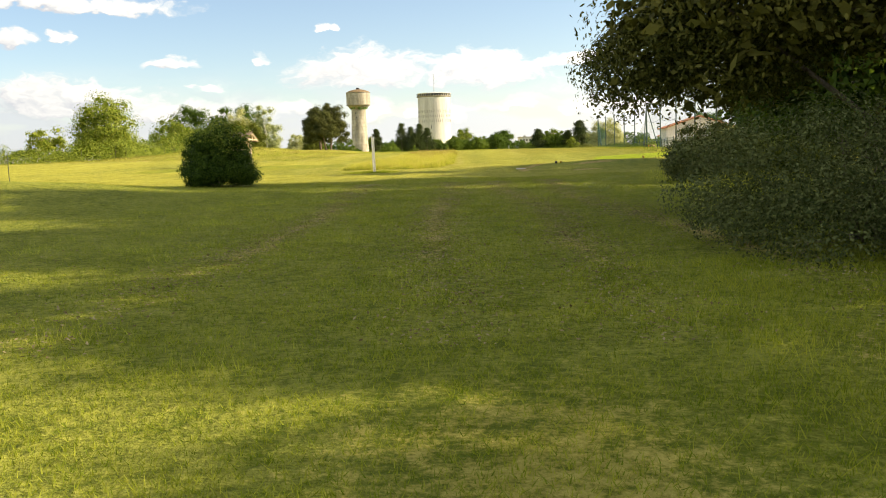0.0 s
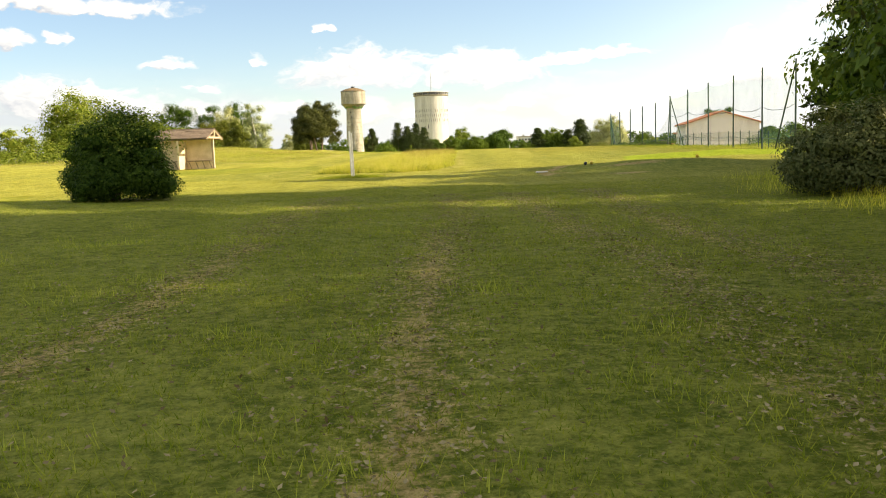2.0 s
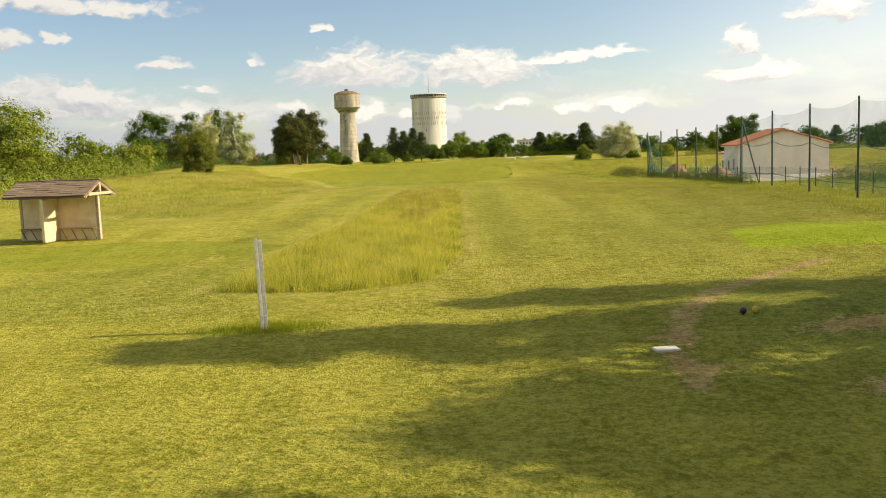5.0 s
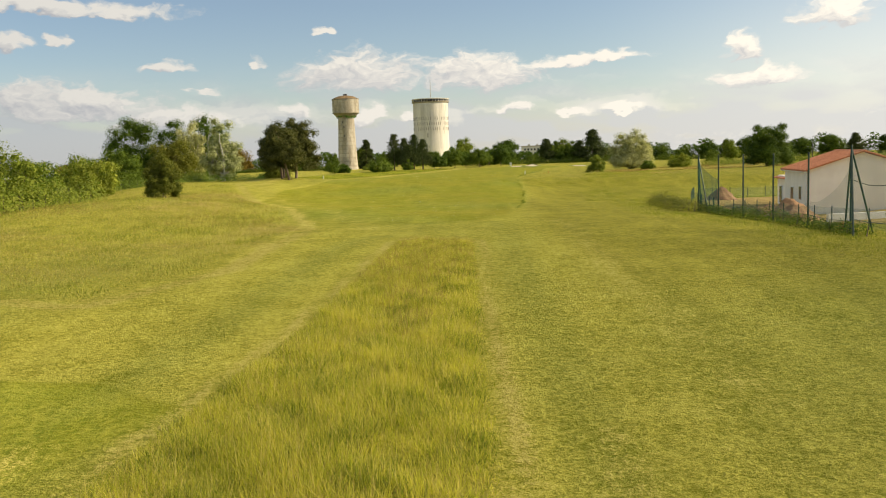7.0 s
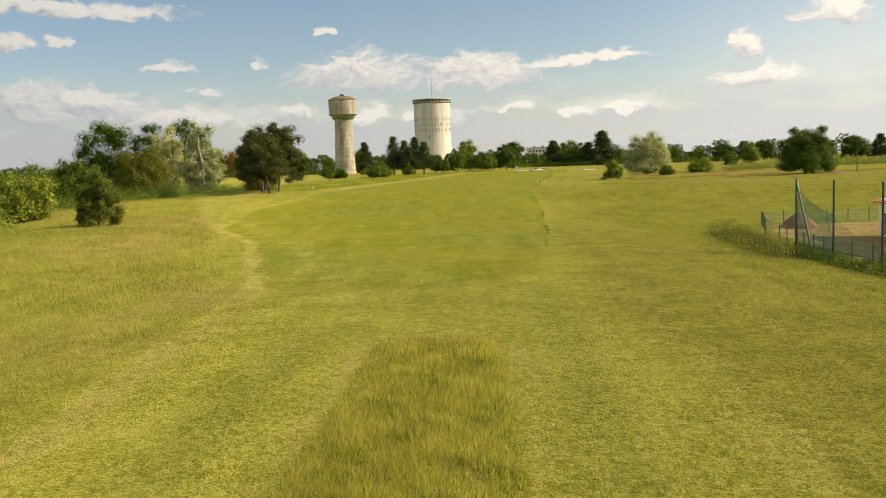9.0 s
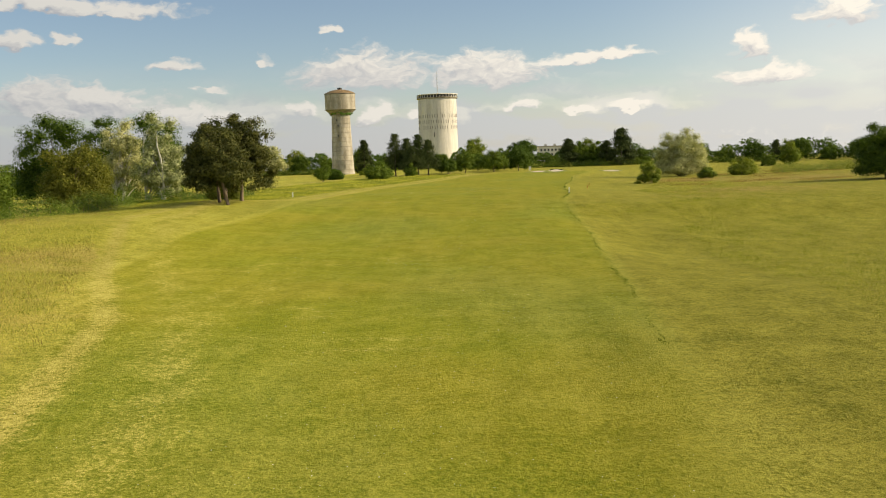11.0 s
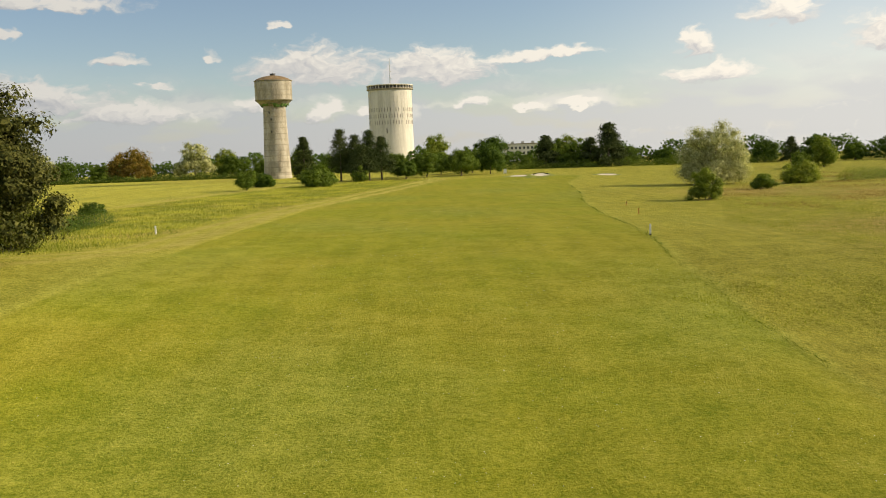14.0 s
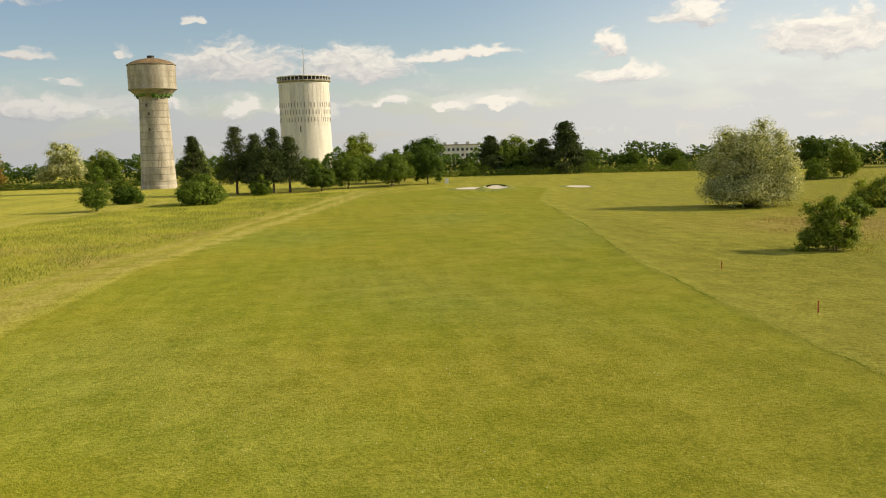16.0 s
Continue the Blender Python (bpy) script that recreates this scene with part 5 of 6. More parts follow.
broad_tree("white_poplar", -69.5, 299, 16.6, 8.6, LEAF_SILVER, "silvery white poplar with pale branches", leaves=15000, leaf=0.34, low=2.5, seed=47, clumps=46, trunk=0.3, stems=2, lobes=0.4, puff=0.75, bark=PALE_BARK, limbs=20)
bush("hawthorn", -61.5, 257, 10.0, 11.0, LEAF_OLIVE, "tall olive-green hawthorn at the rough's edge", leaves=28000, leaf=0.26, seed=48, lobes=0.16, clumps=60)
bush("hawthorn", -66, 235, 8.0, 9.0, LEAF_MID, "tall green hawthorn at the rough's edge", leaves=20000, leaf=0.26, seed=49, lobes=0.16, clumps=55)
bush("blackthorn", -36.5, 170, 5.5, 4.3, LEAF_OLIVE, "ragged olive blackthorn bush in long grass", leaves=20000, leaf=0.2, seed=50, lobes=0.2, clumps=55)
bush("hawthorn", -52, 186, 5.5, 7.0, LEAF_FRESH, "bright green hawthorn bush in the rough", leaves=14000, leaf=0.25, seed=51, clumps=60)


def hedge(name, line, height, width, mat, label, leaves, leaf, seed):
    """A running hedge, uneven in height, along a line of (x, y)."""
    rng = np.random.default_rng(seed)
    pts = np.array(line, float)
    seg = np.hypot(*(pts[1:] - pts[:-1]).T)
    s = rng.uniform(0, seg.sum(), leaves)
    cum = np.concatenate([[0], seg.cumsum()])
    k = np.clip(np.searchsorted(cum, s) - 1, 0, len(seg) - 1)
    f = (s - cum[k]) / seg[k]
    base = pts[k] + (pts[k + 1] - pts[k]) * f[:, None]
    tall = height * (0.78 + 0.16 * np.sin(s * 0.35 + seed) + 0.12 * np.sin(s * 1.1 + 2 * seed) + 0.07 * np.sin(s * 2.9))
    w = rng.uniform(0, math.pi, leaves)
    r = rng.uniform(0.55, 1.05, leaves)
    way = (pts[k + 1] - pts[k]) / seg[k][:, None]
    side = np.stack([-way[:, 1], way[:, 0]], -1)
    xy = base + side * (np.cos(w) * r * width / 2)[:, None] + rng.normal(size=(leaves, 2)) * 0.15
    up = np.sin(w) * r * tall
    x0, y0 = pts[0]
    p = np.stack([xy[:, 0] - x0, xy[:, 1] - y0, lie(xy[:, 0], xy[:, 1]) + up], -1)
    out = np.stack([side[:, 0] * np.cos(w), side[:, 1] * np.cos(w), np.sin(w) + 0.3], -1)
    ob = thing(name, x0, y0, 0, label, "hedge")
    part("foliage", leaf_mesh("foliage", p, out, leaf, mat, rng, 0.6), None, ob)
    n = int(seg.sum() / 2.5) + 2
    stems = []
    for q in np.linspace(0, seg.sum() * 0.999, n):
        j = min(len(seg) - 1, int(np.searchsorted(cum, q, side="right") - 1))
        b = pts[j] + (pts[j + 1] - pts[j]) * (q - cum[j]) / seg[j]
        g = lie_at(*b)
        stems.append([(b[0] - x0, b[1] - y0, g - 0.1, 0.05), (b[0] - x0 + 0.1, b[1] - y0, g + height * 0.6, 0.015)])
    tagged(part("stems", tubes("stems", stems, BARK, 5), None, ob), kind="stuff")
    return ob


hedge("field_hedge", [(-98, 110), (-66, 119), (-48, 128), (-43.5, 144), (-42, 160)], 3.5, 5.0, LEAF_FRESH, "long bright green field hedge", 26000, 0.25, 2)
hedge("field_hedge", [(-62, 192), (-56, 215), (-52, 232), (-56, 262)], 3.4, 5.0, LEAF_MID, "dark field hedge below the trees", 22000, 0.22, 3)
hedge("field_hedge", [(-62, 268), (-52, 275), (-46, 290), (-47, 312)], 2.6, 4.0, LEAF_DEEP, "dark clipped field hedge beyond the pines", 20000, 0.2, 4)
for k, (px, py, h, w, m, kind, lf) in enumerate(((-98, 150, 6.5, 8, LEAF_FRESH, "hawthorn", 3800), (-118, 150, 7.5, 9, LEAF_MID, "hawthorn", 3800), (-83, 262, 7.5, 10, LEAF_MID, "hawthorn", 4500), (-98, 285, 6.5, 10, LEAF_FRESH, "hawthorn", 4000), (-72, 212, 5.0, 8, LEAF_MID, "hawthorn", 3500))):
    bush(kind, px, py, h, w, m, "leafy hawthorn in the field hedge", leaves=lf, leaf=0.38, seed=60 + k, clumps=55, group="hedge hawthorns")


# ---- the pines ----
def pine(x, y, height, width, low, lean, seed):
    rng = np.random.default_rng(seed)
    c, p, out, swell = crown_points(rng, height, width, low, 120, 34000, 0.5, 0.5, puff=0.62)
    p += rng.normal(size=p.shape) * np.array([0.16, 0.16, 0.1])
    p[:, 0] += lean[0] * p[:, 2]
    p[:, 1] += lean[1] * p[:, 2]
    c[:, 0] += lean[0] * c[:, 2]
    c[:, 1] += lean[1] * c[:, 2]
    ob = thing("pine_tree", x, y, lie_at(x, y), "dark Scots pine with a bare leaning trunk", "tree", "pines beside the fairway")
    stem = [(lean[0] * h, lean[1] * h, h, 0.26 * (1 - 0.75 * h / height)) for h in np.linspace(-0.2, height * 0.85, 8)]
    lines = [stem]
    for q in c[rng.choice(len(c), 26, replace=False)]:
        h = min(q[2] * rng.uniform(0.75, 0.98), height * 0.85)
        lines.append([(lean[0] * h, lean[1] * h, h, 0.07), (*q, 0.015)])
    for h in (low * 0.55, low * 0.8):
        w = rng.uniform(0, 6.28)
        lines.append([(lean[0] * h, lean[1] * h, h, 0.05), (lean[0] * h + 1.2 * math.cos(w), lean[1] * h + 1.2 * math.sin(w), h + 0.3, 0.015)])
    part("trunk", tubes("trunk", lines, PINE_BARK), None, ob)
    part("crown", leaf_mesh("crown", p, out, 0.3, PINE_NEEDLE, rng, 0.42, 0.4, swell=swell), None, ob)
    return ob


pine(-31.6, 234.6, 10.6, 9.2, 2.2, (-0.2, 0.02), 71)
pine(-31.2, 241.0, 12.0, 9.0, 2.2, (0.05, 0.0), 72)
pine(-34.4, 244.6, 11.4, 9.0, 2.3, (0.02, 0.02), 73)
pine(-33.6, 238.0, 10.2, 7.0, 2.6, (-0.06, 0.0), 74)
bush("hawthorn", -39.5, 264, 6.2, 7.0, LEAF_OLIVE, "olive-green hawthorn behind the pines", leaves=16000, leaf=0.22, seed=75, clumps=60)

# ---- shrubs and trees round the far fairway ----
bush("field_maple", 45.5, 325.6, 5.0, 4.8, LEAF_FRESH, "upright light green shrub on mown grass", leaves=15000, leaf=0.22, seed=81, lobes=0.4, clumps=44)
broad_tree("white_poplar", 68.9, 388.5, 13.5, 15.4, LEAF_SILVER, "broad silvery poplar standing alone on grass", leaves=60000, leaf=0.29, low=0.7, top_bias=0.05, seed=82, clumps=105, trunk=0.32, stems=4, lobes=0.14, limbs=26)
bush("goat_willow", 68.0, 357.5, 2.9, 4.6, LEAF_MID, "low green shrub in dry grass", leaves=4375, leaf=0.305, seed=83, clumps=40)
bush("goat_willow", 83.5, 375, 4.6, 8.0, LEAF_FRESH, "spreading bright green shrub in dry grass", leaves=8125, leaf=0.342, seed=84, clumps=60)
hedge("bramble_bank", [(92, 372), (110, 380), (135, 376), (165, 386)], 3.2, 5.5, LEAF_FRESH, "low bramble bank in the rough", 22000, 0.25, 6)
broad_tree("plane_tree", 84.5, 290, 10.6, 12.8, LEAF_DEEP, "broad round dark green tree beside the plot", leaves=44000, leaf=0.31, low=0.6, seed=85, lobes=0.16, clumps=75, trunk=0.35)
bush("dog_rose", -58.4, 340, 2.0, 4.2, LEAF_DEEP, "small dark bush in rough grass", leaves=3125, leaf=0.268, seed=86, clumps=36)
broad_tree("young_alder", -47.2, 429, 8.6, 5.6, LEAF_MID, "young leafy alder in the rough", leaves=9000, leaf=0.3, low=0.8, seed=87, clumps=90, trunk=0.12, top_bias=0.45, lobes=0.3)
bush("laurel", -45.9, 453, 3.9, 6.6, LEAF_DEEP, "rounded dark laurel bush", leaves=5625, leaf=0.39, seed=88, clumps=50)
bush("laurel", -28.6, 440, 6.0, 10.2, LEAF_MID, "wide green bush with large leaves", leaves=13000, leaf=0.42, seed=89, clumps=60)
conifer("spruce_tree", -24.8, 482, 17.4, 12.0, NEEDLE, "dark open spruce in a group", leaves=11000, leaf=0.44, low=3.4, seed=90, trunk=0.3, group="dark spruces by the tower", sparse=1.3)
conifer("spruce_tree", -20.0, 484, 15.4, 12.0, NEEDLE, "dark open spruce in a group", leaves=11000, leaf=0.44, low=3.4, seed=91, trunk=0.3, group="dark spruces by the tower", sparse=1.3)
conifer("spruce_tree", -15.2, 478, 16.6, 12.0, NEEDLE, "dark open spruce in a group", leaves=11000, leaf=0.44, low=3.4, seed=92, trunk=0.3, group="dark spruces by the tower", sparse=1.3)
conifer("spruce_tree", -11.2, 480, 14.4, 12.0, NEEDLE, "dark open spruce in a group", leaves=11000, leaf=0.44, low=3.4, seed=93, trunk=0.3, group="dark spruces by the tower", sparse=1.3)
conifer("spruce_tree", -17.6, 474, 12.0, 12.0, NEEDLE, "dark open spruce in a group", leaves=11000, leaf=0.44, low=3.4, seed=94, trunk=0.3, group="dark spruces by the tower", sparse=1.3)
bush("elder", -18, 470, 5.0, 5.0, LEAF_MID, "green elder below the spruces", leaves=3250, leaf=0.488, seed=95, clumps=36)
conifer("cypress_tree", -42.5, 532, 15.8, 10.5, NEEDLE, "dense dark cypress behind the tower", leaves=14000, leaf=0.55, seed=96, trunk=0.3, column=0.35, sparse=1.2)
orchard = [(-3.2, 481, 7.0, 7.5), (3.9, 491, 10.8, 8.6), (16.0, 493, 10.4, 11.0), (27.2, 501, 11.2, 9.6), (-6.0, 500, 9.6, 9.0), (10.0, 515, 9.0, 9.0), (22, 520, 9.5, 10.0), (-33, 546, 10.4, 11.0)]
for k, (px, py, h, w) in enumerate(orchard):
    broad_tree("apple_tree", px, py, 0.87 * h, w, LEAF_MID if k % 3 else LEAF_DEEP, "round leafy tree with a short trunk", leaves=11000, leaf=0.42, low=1.2, seed=100 + k, clumps=60, trunk=0.2, group="round trees before the green", lobes=0.2, top_bias=0.2)
bush("elder", -59.0, 505, 3.6, 5.0, LEAF_MID, "green elder at the tower's foot", leaves=2250, leaf=0.488, seed=131, clumps=30)
bush("elder", -40.0, 508, 2.8, 6.0, LEAF_FRESH, "green elder at the tower's foot", leaves=2250, leaf=0.488, seed=132, clumps=30)

# ---- the far belt of trees ----
kinds = [
    broad_tree("belt_tree", -103, 612, 15.5, 17.0, LEAF_SILVER, "pale airy tree in the far belt", leaves=8500, leaf=0.72, low=1.5, seed=140, clumps=60, trunk=0.3, lobes=0.4, group="trees of the far belt"),
    broad_tree("belt_tree", -122, 575, 13.5, 18.5, LEAF_RUST, "russet broad tree in the far belt", leaves=8500, leaf=0.72, low=0.5, seed=141, clumps=70, trunk=0.3, group="trees of the far belt"),
    broad_tree("belt_tree", 9.0, 560, 15.0, 14.0, LEAF_FRESH, "light green tree in the far belt", leaves=8500, leaf=0.72, low=1.0, seed=142, clumps=60, trunk=0.3, group="trees of the far belt"),
    broad_tree("belt_tree", 35.0, 575, 13.5, 15.0, LEAF_DEEP, "dark broad tree in the far belt", leaves=8500, leaf=0.72, low=0.5, seed=143, clumps=65, trunk=0.3, group="trees of the far belt"),
    broad_tree("belt_tree", 62.0, 560, 11.5, 13.0, LEAF_MID, "green broad tree in the far belt", leaves=8500, leaf=0.72, low=0.5, seed=144, clumps=60, trunk=0.3, group="trees of the far belt"),
    conifer("belt_conifer", 80.0, 545, 17.5, 17.0, NEEDLE, "broad dark cedar in the far belt", leaves=10000, leaf=0.854, low=1.5, seed=145, trunk=0.4, group="trees of the far belt", column=0.3),
]


def belt(kind, x, y, scale, wide=1.0, turn=0.0):
    m = Matrix.Translation((x, y, lie_at(x, y))) @ Matrix.Rotation(turn, 4, "Z") @ Matrix.Diagonal((scale * wide, scale * wide, scale, 1))
    return copy_thing(kinds[kind], m)


rng_belt = random.Random(12)
spots = [(4, 24, 552, 0.9), (3, 33, 566, 0.95), (4, 48, 552, 0.55), (5, 56, 556, 0.82), (2, 66, 562, 1.0), (4, 72, 558, 1.0), (5, 74, 552, 0.8), (3, 92, 560, 0.78),
         (4, 104, 545, 0.95), (3, 116, 540, 0.8), (4, 126, 532, 0.85), (3, 138, 528, 0.9), (5, 145, 520, 0.72), (3, 154, 516, 0.92), (4, 166, 512, 0.85), (3, 178, 506, 1.0),
         (2, 96, 470, 0.0), (3, 190, 498, 0.95), (5, 203, 500, 0.85), (3, 216, 492, 1.05), (4, 230, 484, 1.0), (3, 246, 480, 1.1), (4, 262, 470, 1.0), (3, 280, 462, 1.0),
         (4, 118, 452, 0.6), (2, 127, 455, 0.9), (4, 300, 440, 1.0), (3, 318, 420, 1.1), (2, 170, 330, 0.8), (3, 188, 322, 0.85), (4, 150, 345, 0.8), (5, 205, 300, 0.75),
         (4, -18, 590, 0.9), (3, -30, 600, 0.95), (2, -52, 600, 0.85), (4, -70, 605, 0.8), (3, -84, 598, 0.75), (2, -90, 620, 0.9), (4, -140, 590, 0.7), (3, -155, 585, 0.72),
         (0, -170, 600, 0.75), (4, -186, 590, 0.7), (3, -205, 575, 0.75), (1, -222, 580, 0.7), (4, -240, 560, 0.8), (3, -260, 540, 0.8), (4, -285, 520, 0.85), (3, 130, 300, 0.75), (4, 118, 262, 0.7), (3, 140, 250, 0.85),
         (5, 128, 232, 0.62), (3, 96, 196, 0.7), (4, 112, 188, 0.75), (5, 104, 172, 0.62), (3, 120, 160, 0.8), (2, 92, 158, 0.6), (3, -130, 330, 0.7), (4, -115, 345, 0.7), (4, -140, 240, 0.7), (3, -160, 255, 0.75)]
for kind, px, py, sc in spots:
    if sc > 0:
        belt(kind, px, py, sc * (0.74 if px > 85 else 0.92) * rng_belt.uniform(0.92, 1.08), rng_belt.uniform(0.9, 1.15), rng_belt.uniform(0, 6.28))


def wood_strip(line, height, depth, leaves, seed, mat, label):
    rng = np.random.default_rng(seed)
    pts = np.array(line, float)
    seg = np.hypot(*(pts[1:] - pts[:-1]).T)
    cum = np.concatenate([[0], seg.cumsum()])
    s = rng.uniform(0, cum[-1], leaves)
    k = np.clip(np.searchsorted(cum, s) - 1, 0, len(seg) - 1)
    xy = pts[k] + (pts[k + 1] - pts[k]) * ((s - cum[k]) / seg[k])[:, None]
    xy[:, 1] += rng.uniform(-0.5, 0.5, leaves) * depth
    tall = height * (0.72 + 0.2 * np.sin(s * 0.21 + seed) + 0.14 * np.sin(s * 0.53 + 1) + 0.08 * np.sin(s * 1.3))
    z = lie(xy[:, 0], xy[:, 1]) + tall * rng.uniform(0, 1, leaves) ** 0.7
    me = leaf_mesh("far_wood", np.column_stack([xy, z]), np.tile((0.2, -0.5, 0.6), (leaves, 1)), 1.1, mat, rng, 0.7)
    return tagged(new("far_wood", me), label, "wood", kind="stuff")


wood_strip([(-900, 420), (-420, 560), (-230, 622), (-100, 640), (40, 600), (90, 585), (190, 530), (300, 480), (420, 330), (560, 60)], 10.5, 14, 110000, 5, LEAF_DEEP, "distant dark wood behind the course")
hedge("far_hedge", [(30, 548), (60, 545), (100, 535), (140, 520)], 3.6, 4, LEAF_MID, "low green hedge behind the green", 14000, 0.4, 7)
hedge("far_hedge", [(-230, 548), (-160, 560), (-100, 562), (-62, 560)], 3.0, 5, LEAF_DEEP, "low dark hedge across the far field", 24000, 0.45, 8)
hedge("shrub_strip", [(25.4, 108), (24.8, 120), (24.0, 131), (24.4, 139)], 1.1, 1.8, LEAF_DEEP, "low dark shrubs along the foot of the net", 9000, 0.14, 9)
hedge("weed_bank", [(34, 86), (36, 98), (38, 112), (39, 120)], 1.5, 6.0, LEAF_DEEP, "weedy green bank behind the net", 24000, 0.12, 10)
hedge("weed_bank", [(22.8, 136), (23.4, 148), (25.4, 160)], 1.5, 3.6, LEAF_OLIVE, "yellowish weeds beside the fence", 9000, 0.14, 11)


# ---- far buildings, pylon and lamp ----
block = thing("apartment_block", 66, 705, lie_at(66, 705), "pale flat-roofed apartment block beyond the trees", "building")
part("wall", box(22, 12, 10.8, (0, 0, -1)), FLAT_WHITE, block)
part("roof", box(22.6, 12.6, 0.5, (0, 0, 9.8)), CONCRETE_DARK, block)
for row in range(3):
    for k in range(9):
        win = part("window", box(1.2, 0.1, 1.4, (-9.4 + k * 2.35, -6.03, 1.2 + row * 2.9)), WINDOW_DARK, block)
for k in range(3):
    part("roof_vent", box(1.6, 1.6, 1.2, (-6 + 6 * k, 0, 10.3)), CONCRETE_PALE, block)
for k, (px, w, h) in enumerate(((-205, 7, 3.2), (-196, 5, 2.8), (-188, 8, 3.4), (-214, 5, 3.0))):
    van = thing("parked_van", px, 583 + k, lie_at(px, 583), "white van parked beyond the hedge", "van", "vans beyond the hedge")
    part("body", box(w, 2.3, h - 0.6, (0, 0, 0.6), bevel=0.25), PAINT_WHITE, van)
    part("windscreen", box(0.1, 1.9, 0.9, (w / 2 - 0.02, 0, h - 1.3)), WINDOW_DARK, van)
    for s in (-1, 1):
        for q in (-0.32, 0.32):
            part("wheel", rod((q * w, s * 1.0, 0.4), (q * w, s * 1.2, 0.4), 0.4, segments=14), PAINT_BLACK, van)
roof_shed = thing("glasshouse", -150, 330, lie_at(-150, 330), "long low white-roofed shed behind bushes", "shed")
part("wall", box(40, 12, 3.0, (0, 0, 0)), FLAT_WHITE, roof_shed)
part("roof", box(41, 12.6, 0.6, (0, 0, 3.0), bevel=0.2), GALVANISED, roof_shed)


def pylon(x, y, h):
    ob = thing("power_pylon", x, y, lie_at(x, y), "slim lattice power pylon on the horizon", "pylon")
    for sx in (-1, 1):
        for sy in (-1, 1):
            part("leg", rod((sx * 2.6, sy * 2.6, -0.5), (sx * 0.5, sy * 0.5, h), 0.18, 0.1, 5), GALVANISED, ob)
    for k in range(9):
        a, b = h * k / 9, h * (k + 1) / 9
        wa, wb = 2.6 - 2.1 * k / 9, 2.6 - 2.1 * (k + 1) / 9
        for sy in (-1, 1):
            part("lattice", rod((-wa, sy * wa, a), (wb, sy * wb, b), 0.08, segments=4), GALVANISED, ob)
            part("lattice", rod((wa, sy * wa, a), (-wb, sy * wb, b), 0.08, segments=4), GALVANISED, ob)
    for zz, w in ((h * 0.8, 4.2), (h * 0.92, 3.2)):
        part("arm", rod((-w, 0, zz), (w, 0, zz), 0.12, segments=4), GALVANISED, ob)
    return ob


pylon(-296, 905, 31)
lamp = thing("street_lamp", 93, 282, lie_at(93, 282), "dark street lamp behind the round tree", "street lamp")
part("pole", rod((0, 0, -0.2), (0, 0, 7.2), 0.1, 0.06), SLOT_DARK, lamp)
part("arm", rod((0, 0, 7.1), (1.6, 0, 7.5), 0.05), SLOT_DARK, lamp)
part("head", box(0.7, 0.3, 0.14, (1.8, 0, 7.45), bevel=0.04), SLOT_DARK, lamp)


# ---- grass ----
def blades(name, x, y, height, width, mat, label, seed, lean=0.4):
    rng = np.random.default_rng(seed)
    n = len(x)
    z = lie(x, y)
    w = rng.uniform(0, 6.283, n)
    h = height * rng.uniform(0.5, 1.3, n)
    side = np.stack([np.cos(w), np.sin(w), np.zeros(n)], -1) * (width * rng.uniform(0.7, 1.3, n))[:, None] * 0.5
    foot = np.stack([x, y, z - 0.01], -1)
    bend = rng.normal(size=(n, 2)) * lean
    tip = foot + np.stack([bend[:, 0] * h, bend[:, 1] * h, h], -1)
    verts = np.stack([foot - side, foot + side, tip], 1).reshape(-1, 3)
    me = quick_mesh(name, verts, np.arange(3 * n).reshape(-1, 3), mat)
    return tagged(new(name, me), label, "grass", kind="stuff")


